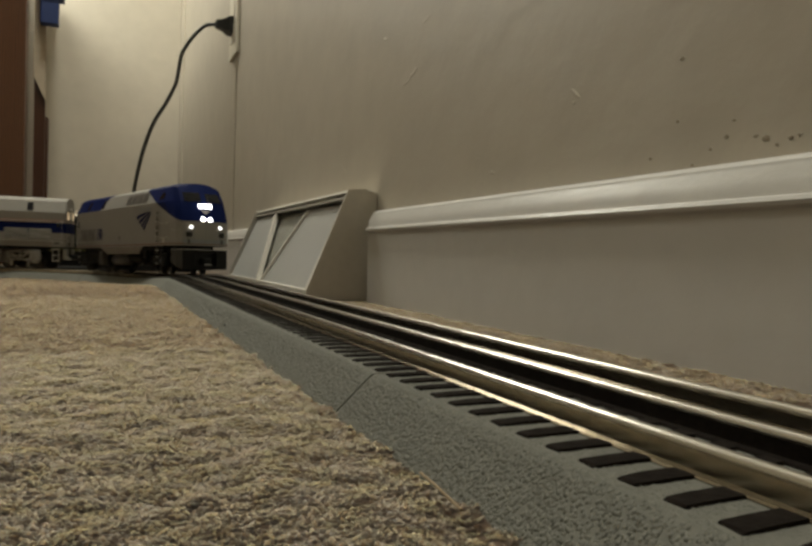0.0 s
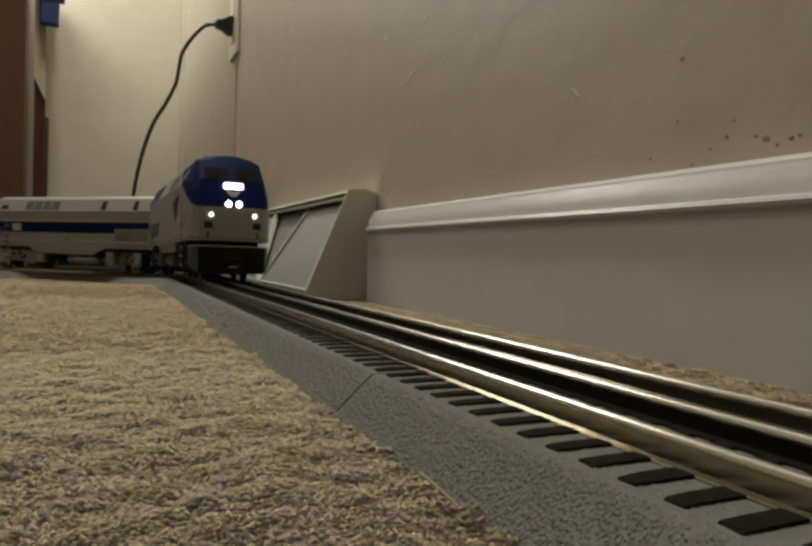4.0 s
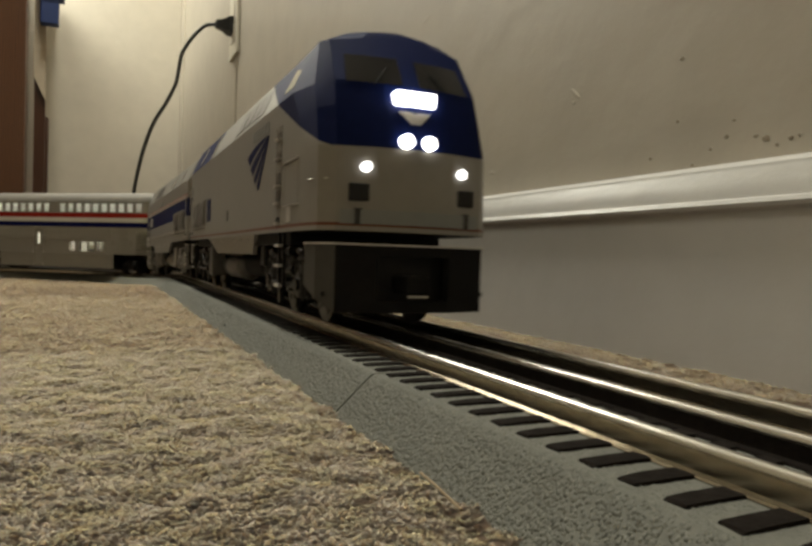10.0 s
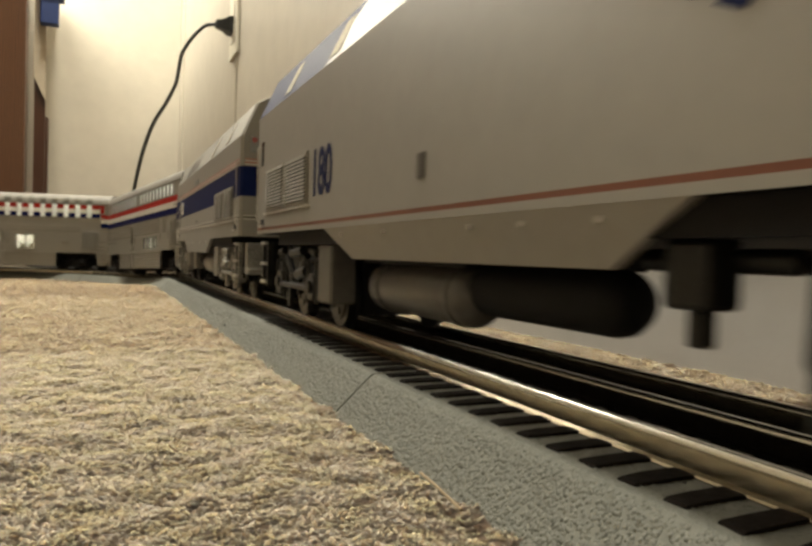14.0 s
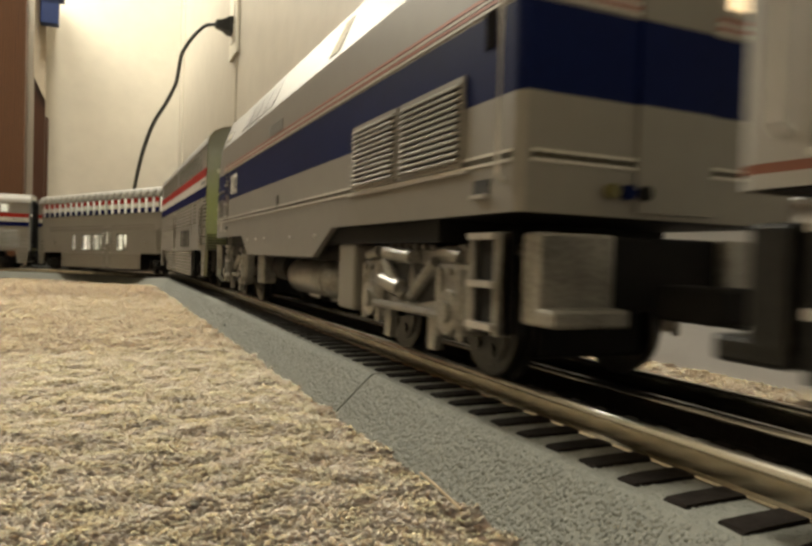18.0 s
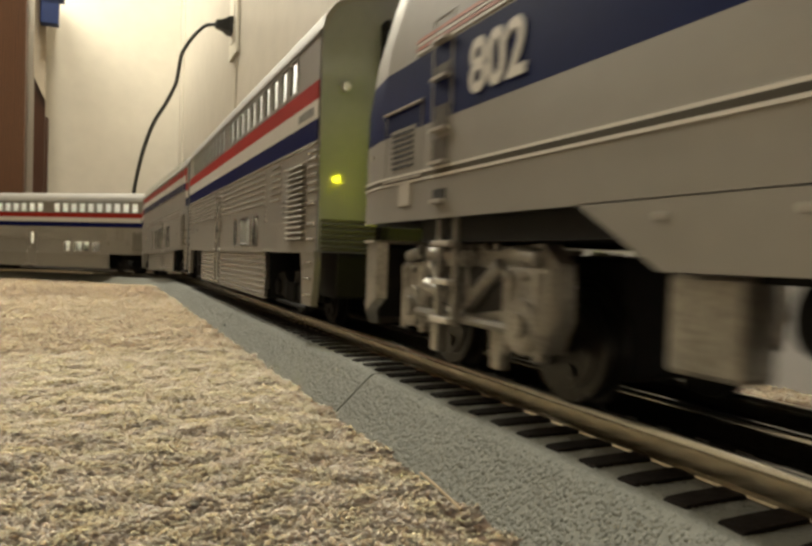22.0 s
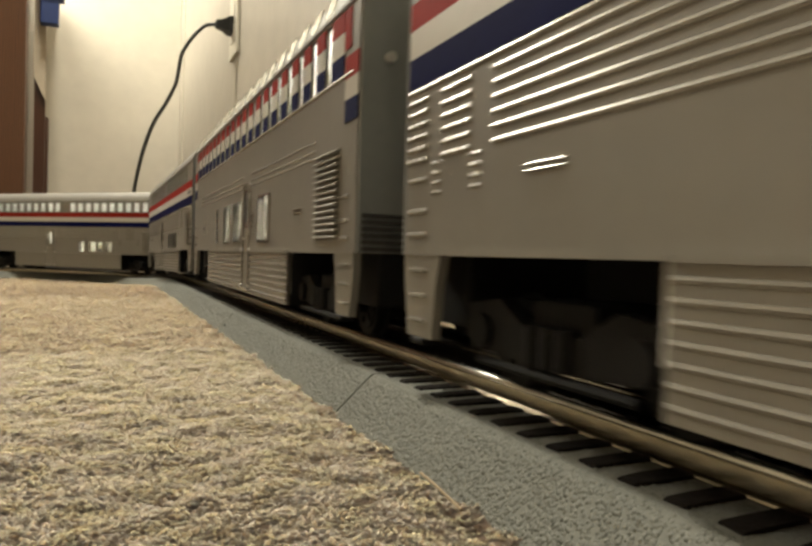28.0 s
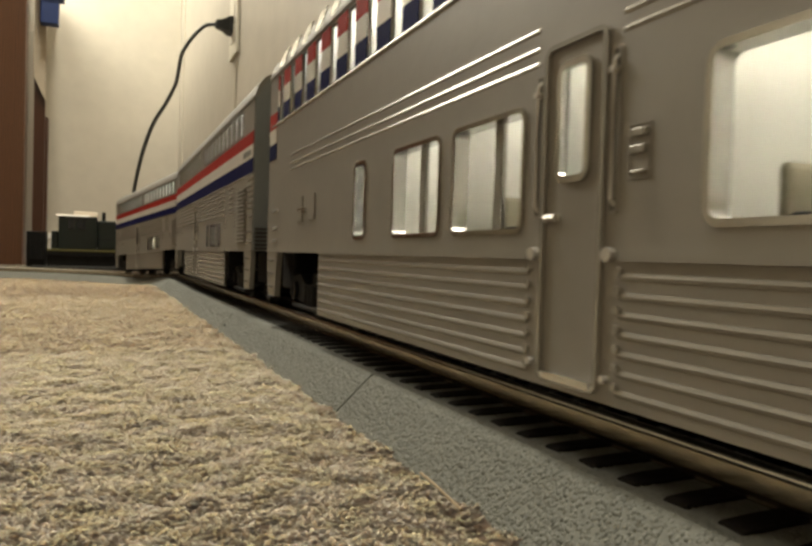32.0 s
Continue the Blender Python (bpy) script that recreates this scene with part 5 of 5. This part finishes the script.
# ---- motion of the train: vehicles follow the track, trucks swing, wheels roll ----
def motions():
    times = [i * 0.5 for i in range(65)]
    for ob, off, fore, aft, back, trucks in VEHICLES:
        if back:
            fore, aft = aft, fore
        rows, swings = [], ([], [])
        for t in times:
            s = lead(t) - off
            ax, ay, ah = way(s + fore * MM)
            bx, by, bh = way(s - aft * MM)
            h = math.degrees(math.atan2(ay - by, ax - bx))
            k = fore / (fore + aft)
            za, zb = float(ground(ay)), float(ground(by))
            tip = math.degrees(math.atan2(zb - za, (fore + aft) * MM)) * (-1 if back else 1)
            rows.append((t, pose(ax + (bx - ax) * k, ay + (by - ay) * k, RAIL_Z + za + (zb - za) * k, 0, tip, h + (180 if back else 0))))
            if back:
                ah, bh = bh, ah
            for k, (tr, a) in enumerate(zip(trucks, (ah, bh))):
                swings[k].append((t, pose(tr.location.x, 0, 0, 0, 0, a - h)))
        xs = [tr.location.x for tr in trucks]
        walk(ob, rows)
        for tr, rw, x in zip(trucks, swings, xs):
            rw = [(t, pose(x, 0, 0, 0, 0, math.degrees(m.to_euler().z))) for t, m in rw]
            walk(tr, rw)
    flips = {tr: back for _, _, _, _, back, trs in VEHICLES for tr in trs}
    steps = [i * 0.2 for i in range(161)]
    for w, r in WHEELS:
        x, z = w.location.x, w.location.z
        turn = -1.0 if flips[w.parent] else 1.0
        walk(w, [(t, Matrix.Translation((x, 0, z)) @ Matrix.Rotation(turn * travel(t) / (r * MM), 4, "Y")) for t in steps])
# ---- things in the room ----
LEAF_GREY = mat("grey_damper_paint", (0.40, 0.40, 0.38), 0.4, vary=0.05, scale=30)
OUTLET = mat("ivory_outlet_plastic", (0.70, 0.66, 0.55), 0.35, vary=0.04, scale=30)
CORD = mat("black_cord_rubber", (0.012, 0.012, 0.010), 0.4, vary=0.2, scale=60)
BLUE_BOX = mat("blue_cardboard", (0.025, 0.05, 0.17), 0.5, vary=0.12, scale=30)
CREAM_CARD = mat("cream_cardboard", (0.50, 0.42, 0.31), 0.7, vary=0.08, scale=20)
DARK_WOOD = wood_mat("dark_stained_wood", (0.075, 0.026, 0.011), (0.045, 0.014, 0.006), 9, (10, 10, 1))
STRAW = mat("dry_straw", (0.31, 0.235, 0.14), 0.7, vary=0.2, scale=300)
DENT = mat("chipped_paint_dent", (0.30, 0.25, 0.18), 0.7, vary=0.3, scale=200)


def build_register():
    """Baseboard heat register: sloping face with a damper, end caps and a double lip."""
    reg = empty("baseboard_register", "cream enamelled baseboard heat register with a slanted face", "heat register")
    y0, y1 = 0.512, 0.872          # near end, far end
    bx, bz, tx, tz = 0.1475, 0.0075, 0.1815, 0.0845
    back = WALL_X - 0.0008

    def on(y, v, out=0.0):
        return (bx + (tx - bx) * v - out * 0.94, y, bz + (tz - bz) * v + out * 0.35)
    for y in (y0, y1 - 0.0015):
        cap = bmesh.new()
        prism(cap, [(bx - 0.002, bz - 0.006), (bx - 0.002, bz + 0.001), (tx - 0.003, tz + 0.006), (tx + 0.012, tz + 0.0075), (back, tz + 0.004), (back, bz - 0.006)], "y", y, y + 0.0015)
        part("end_cap", cap, VENT, reg)
    bm = bmesh.new()
    prism(bm, [(tx - 0.003, tz - 0.001), (tx - 0.003, tz + 0.0008), (back, tz + 0.0008), (back, tz - 0.001)], "y", y0 + 0.0015, y1 - 0.0015)
    part("lower_lip", bm, VENT, reg)
    bm = bmesh.new()
    prism(bm, [(tx - 0.002, tz + 0.0042), (tx - 0.001, tz + 0.0062), (back, tz + 0.0056), (back, tz + 0.0042)], "y", y0 + 0.0015, y1 - 0.0015)
    part("upper_lip", bm, VENT, reg)
    part("bottom_rail", prism(bmesh.new(), [(bx - 0.001, bz - 0.006), (bx - 0.001, bz + 0.002), (bx + 0.004, bz + 0.002), (bx + 0.004, bz - 0.006)], "y", y0 + 0.0015, y1 - 0.0015), VENT, reg)
    part("inner_back", box(bmesh.new(), back - 0.004, back - 0.002, y0 + 0.002, y1 - 0.002, 0.004, tz), VENT_SHADE, reg)

    def leaf(name, pts, depth, thick, material):
        b = bmesh.new()
        loft(b, [[on(y, v, -depth) for y, v in pts], [on(y, v, -depth - thick) for y, v in pts]])
        return part(name, b, material, reg)
    # plate added behind the opening to carry the shade of the interior
    leaf("inner_plate", [(0.630, 0.02), (0.750, 0.02), (0.780, 0.97), (0.610, 0.97)], 0.006, 0.0012, VENT_SHADE)
    leaf("damper_plate", [(0.525, 0.02), (0.702, 0.02), (0.636, 0.96), (0.525, 0.96)], 0.003, 0.0012, LEAF_GREY)
    leaf("side_panel", [(0.709, 0.02), (0.868, 0.02), (0.868, 0.97), (0.770, 0.97)], 0.001, 0.0012, LEAF_GREY)
    leaf("divider", [(0.701, 0.0), (0.708, 0.0), (0.769, 0.98), (0.761, 0.98)], -0.0015, 0.004, VENT)
    leaf("damper_edge", [(0.7005, 0.02), (0.7045, 0.02), (0.640, 0.96), (0.6355, 0.96)], 0.001, 0.004, VENT)
    leaf("near_edge", [(0.514, 0.0), (0.523, 0.0), (0.523, 1.0), (0.514, 1.0)], -0.0012, 0.003, VENT)


def build_outlet():
    out = empty("wall_outlet", "ivory electrical outlet plate on the wall", "outlet")
    y, z = 1.195, 0.432
    part("cover_plate", box(bmesh.new(), WALL_X - 0.006, WALL_X - 0.0005, y - 0.036, y + 0.036, z - 0.058, z + 0.06, 0.0015), OUTLET, out)
    for dz in (-0.02, 0.02):
        part("socket_face", box(bmesh.new(), WALL_X - 0.0075, WALL_X - 0.006, y - 0.017, y + 0.017, z + dz - 0.014, z + dz + 0.014, 0.001), OUTLET, out)
    part("screw", rod(bmesh.new(), (WALL_X - 0.0072, y, z), (WALL_X - 0.006, y, z), 0.003, 10), SILVER_TRIM, out)
    cord = empty("power_cord", "black power cord with its plug in the wall outlet", "power cord")
    bm = bmesh.new()
    loft(bm, [[(x, y + a * r, z - 0.006 + b * r2) for a, b in ((-1, -1), (1, -1), (1, 1), (-1, 1))] for x, r, r2 in ((WALL_X - 0.0076, 0.013, 0.014), (WALL_X - 0.014, 0.013, 0.013), (WALL_X - 0.024, 0.008, 0.008), (WALL_X - 0.034, 0.007, 0.006), (WALL_X - 0.036, 0.004, 0.004))])
    part("plug", bm, CORD, cord, "black moulded plug")
    pts = [(0.170, 0.4255), (0.160, 0.4235), (0.150, 0.419), (0.134, 0.401), (0.120, 0.378), (0.114, 0.362), (0.109, 0.326), (0.103, 0.307), (0.091, 0.281), (0.077, 0.256), (0.067, 0.231), (0.057, 0.196), (0.050, 0.162), (0.045, 0.128), (0.042, 0.080), (0.040, 0.030), (0.030, 0.006), (-0.02, 0.004), (-0.12, 0.004)]
    smooth = []
    for i in range(len(pts) - 1):
        a, b, c, d = (Vector(pts[max(0, min(len(pts) - 1, i + k))]) for k in (-1, 0, 1, 2))
        for u in (0, 0.25, 0.5, 0.75):
            p = 0.5 * ((2 * b) + (c - a) * u + (2 * a - 5 * b + 4 * c - d) * u * u + (3 * b - a - 3 * c + d) * u ** 3)
            smooth.append((p.x, 1.195 + 0.02 * (1 - p.y / 0.43), max(p.y, 0.004)))
    part("cord", tube(bmesh.new(), smooth, 0.0031, 8), CORD, cord, smooth=True)


def build_desk():
    """Reddish wooden desk whose side stands near the far end of the track."""
    desk = empty("wooden_desk", "red-brown varnished wooden desk standing against the end wall", "desk")
    part("side_panel", box(bmesh.new(), -0.158, -0.1365, 1.47, 1.90, -0.009, 0.695, 0.003), RED_WOOD, desk)
    part("front_post", box(bmesh.new(), -0.235, -0.137, 1.448, 1.468, -0.009, 0.695, 0.003), RED_WOOD, desk)
    part("back_leg", box(bmesh.new(), -0.200, -0.1295, 1.905, 1.945, -0.009, 0.36, 0.002), DARK_WOOD, desk)
    part("desk_top", box(bmesh.new(), -1.25, -0.125, 1.43, 2.085, 0.697, 0.722, 0.004), RED_WOOD, desk)
    part("drawer_front", box(bmesh.new(), -0.62, -0.24, 1.452, 1.470, 0.02, 0.69, 0.003), RED_WOOD, desk)
    card = empty("folded_card", "cream folded cardboard leaning behind the desk side", "cardboard")
    b = bmesh.new()
    prism(b, [(-0.1290, 0.37), (-0.1085, 0.325), (-0.1085, 0.60), (-0.1290, 0.60)], "y", 1.515, 1.521)
    part("panel", b, CREAM_CARD, card)
    # dark strip added to imitate the shaded opening under the slanted card
    part("backing", box(bmesh.new(), -0.1285, -0.109, 1.523, 1.530, -0.009, 0.60), DARK_WOOD, card, "dark strip standing for the shaded opening below the card")
    bx = empty("blue_box", "dark blue cardboard box on the edge of the desk", "box")
    part("carton", box(bmesh.new(), -0.118, -0.086, 1.49, 1.513, 0.470, 0.60, 0.002), BLUE_BOX, bx)
    part("lid", box(bmesh.new(), -0.122, -0.077, 1.487, 1.516, 0.518, 0.60, 0.002), BLUE_BOX, bx)


def build_parked_engine():
    """A dark green hood engine parked on a siding behind the loop."""
    m = pose(-0.005, 1.275, -0.004, 0, 0, 180)
    eng = empty("parked_engine", "dark green toy diesel engine with a yellow sill stripe, parked", "toy train engine")
    eng.matrix_basis = m
    z0 = 10.0

    def vb(name, material, x0, x1, y0, y1, a, b, bev=0.0, label="", parent=None):
        return vbox(name, material, parent or eng, x0, x1, y0, y1, z0 + a, z0 + b, bev, label)
    vb("frame", BLACK, -150, 78, -28, 28, 17, 25, 0.8)
    vb("sill_stripe", YELLOW, -150, 78, -28.4, 28.4, 25, 28.2, 0, "yellow sill stripe")
    vb("long_hood", GREEN, -140, 4, -17, 17, 28, 78, 2.5)
    vb("cab", GREEN, 4, 62, -27, 27, 28, 83, 1.2)
    vb("side_skirt", BLACK, -150, 78, -26, 26, -6, 17, 0.8)
    roof = bmesh.new()
    prism(roof, [(-28, 83 + z0), (-22, 86 + z0), (0, 87 + z0), (22, 86 + z0), (28, 83 + z0)], "x", 16, 66)
    vpart("cab_roof", roof, SILVER_TRIM, eng, "pale cab roof")
    top = prism(bmesh.new(), [(-24, 84 + z0), (-18, 91 + z0), (0, 93 + z0), (18, 91 + z0), (24, 84 + z0)], "x", 4, 40)
    vpart("raised_roof", top, CREAM_CARD, eng, "yellowish raised roof")
    vb("low_hood", GREEN, 62, 73, -17, 17, 28, 58, 2)
    for s in (-1, 1):
        w = vb("cab_window", DARK_GLASS, 22, 34, s * 27.2 - 0.4, s * 27.2 + 0.4, 62, 78)
        vb("cab_window", DARK_GLASS, 38, 48, s * 27.2 - 0.4, s * 27.2 + 0.4, 62, 78)
        vpart("handrail", tube(bmesh.new(), [(-148, s * 26, z0 + 46), (-100, s * 26, z0 + 46.5), (-40, s * 26, z0 + 46.5), (3, s * 26, z0 + 46)], 0.5, 6), BLACK, eng)
        for q in range(-148, 4, 30):
            vpart("stanchion", rod(bmesh.new(), (q, s * 26, z0 + 28), (q, s * 26, z0 + 46.5), 0.5, 6), BLACK, eng)
        for q in range(-120, 0, 24):
            vb("hood_door", GREEN, q, q + 20, s * 17.1 - 0.4, s * 17.1 + 0.4, 32, 68)
    vb("exhaust_stack", BLACK, -9, -3, -3, 3, 78, 93, 0.6)
    vb("fuel_tank", BLACK, -60, 0, -22, 22, 5, 17, 1.2)
    for x in (-108, 38):
        t = vb("truck", BLACK, x - 26, x + 26, -23, 23, 4, 15, 1.5)
        for q in (-14, 14):
            for s in (-1, 1):
                vpart("wheel", rod(bmesh.new(), (x + q, s * 15, z0 + 9), (x + q, s * 19, z0 + 9), 9, 20), WHEEL, t)
    car = empty("parked_tender", "short black toy tender coupled to the green engine", "toy train car")
    car.matrix_basis = pose(-0.100, 1.275, -0.004)
    vbox("car_body", BLACK, car, -13, 14, -28, 28, 20, 66, 1.0)
    vbox("car_frame", BLACK, car, -13, 14, -24, 24, 8, 20, 0.6)
    for q in (-8, 0, 8):
        for s in (-1, 1):
            vbox("side_rib", BLACK, car, q - 1.5, q + 1.5, s * 28.6 - 0.6, s * 28.6 + 0.6, 20, 65)
    for x in (0,):
        t = vbox("truck", BLACK, car, x - 12, x + 12, -22, 22, 12, 18, 1.0)
        for q in (-7, 7):
            for s in (-1, 1):
                vpart("wheel", rod(bmesh.new(), (x + q, s * 15, 18.5), (x + q, s * 19, 18.5), 6.2, 18), WHEEL, t)
    sid = empty("siding_track", "straight piece of three-rail toy track under the parked train", "track", "track sections")
    part("roadbed", prism(bmesh.new(), [(1.234, -0.009), (1.246, -0.0045), (1.304, -0.0045), (1.316, -0.009)], "x", -0.42, 0.155), BALLAST, sid)
    for o in (-0.01675, 0, 0.01675):
        part("rail", box(bmesh.new(), -0.42, 0.155, 1.275 + o - 0.0013, 1.275 + o + 0.0013, -0.005, 0.0061), RAIL, sid)
    tie = bmesh.new()
    box(tie, -0.0021, 0.0021, -0.0265, 0.0265, 0, 0.0017)
    me = bpy.data.meshes.new("tie")
    tie.to_mesh(me), tie.free()
    for k in range(60):
        place("tie", me, TIE, sid, m=pose(-0.415 + k * 0.0096, 1.275, -0.0046))


def build_bits():
    """Crumbs on the ballast, a straw on the carpet edge, chips and ridges in the wall paint."""
    st = new("dry_straw_bit")
    st.empty_display_size = 0.01
    tagged(st, "dry straw lying where carpet meets ballast", "straw")
    part("stalk", tube(bmesh.new(), [(0.0458, 0.0805, 0.0030), (0.0460, 0.0880, 0.0036), (0.0468, 0.0956, 0.0034)], 0.00024, 6), STRAW, st)
    rng = random.Random(8)
    for x, y in ((0.0500, 0.304), (0.058, 0.128), (0.0556, 0.122)):
        b = bmesh.new()
        bmesh.ops.create_icosphere(b, subdivisions=1, radius=0.0006)
        for v in b.verts:
            v.co *= rng.uniform(0.6, 1.2)
        c = part("dark_crumb", b, BLACK)
        c.location = (x, y, 0.0062 if x > 0.052 else 0.0052)
        tagged(c, "tiny dark crumb beside the track", "crumb", "crumbs")
    wall = bpy.data.objects["wall_east"]
    marks = [(0.175, 0.0846, 1.0), (0.172, 0.090, 0.7), (0.159, 0.0816, 1.5), (0.163, 0.083, 0.9), (0.155, 0.079, 0.8), (0.150, 0.0805, 0.9), (0.147, 0.081, 0.7), (0.141, 0.083, 0.7), (0.182, 0.081, 0.8), (0.198, 0.094, 0.9), (0.212, 0.081, 0.9), (0.190, 0.076, 0.8), (0.197, 0.118, 1.2),
             (0.138, 0.113, 1.3), (0.137, 0.130, 1.1), (0.263, 0.114, 1.2), (0.337, 0.088, 1.4), (0.352, 0.098, 1.2), (0.348, 0.083, 1.0), (0.43, 0.175, 1.1), (0.62, 0.21, 1.2)]
    for k, (y, z, r) in enumerate(marks):
        b = bmesh.new()
        bmesh.ops.create_icosphere(b, subdivisions=2, radius=1)
        for v in b.verts:
            v.co = Vector((v.co.x * 0.0002, v.co.y * 0.0010 * r * rng.uniform(0.7, 1.3), v.co.z * 0.0007 * r * rng.uniform(0.7, 1.3)))
        o = part("paint_chip", b, DENT if k < 15 else WALL, wall)
        o.location = (WALL_X, y, z)
    for y, z, ln, tilt in ((0.262, 0.118, 0.010, 40), (0.43, 0.205, 0.016, -14), (0.45, 0.172, 0.022, -18), (0.46, 0.168, 0.016, -10), (0.335, 0.088, 0.006, 20), (0.60, 0.118, 0.02, 35), (0.505, 0.212, 0.012, 8)):
        b = bmesh.new()
        bmesh.ops.create_icosphere(b, subdivisions=2, radius=1)
        for v in b.verts:
            v.co = Vector((v.co.x * 0.00022, v.co.y * ln / 2, v.co.z * 0.0011))
        o = part("paint_ridge", b, WALL, wall, smooth=True)
        o.matrix_basis = Matrix.Translation((WALL_X, y, z)) @ Matrix.Rotation(radians(tilt), 4, "X")
    part("corner_bead", box(bmesh.new(), WALL_X - 0.0025, WALL_X, 1.178, 1.186, 0.075, 2.44, 0.001), WALL, wall)
    part("corner_strip", box(bmesh.new(), WALL_X - 0.004, WALL_X, BACK_Y - 0.09, BACK_Y - 0.004, 0.075, 2.44, 0.001), WALL, wall)

build_room()
build_track()
build_register()
build_outlet()
build_desk()
build_parked_engine()
engine("silver streamlined diesel engine with a dark blue nose, headlights lit", "wave", 0.100, False)
engine("silver streamlined diesel engine with a dark blue side band, running backwards", "band", 0.477, True)
coaches()
build_bits()
motions()
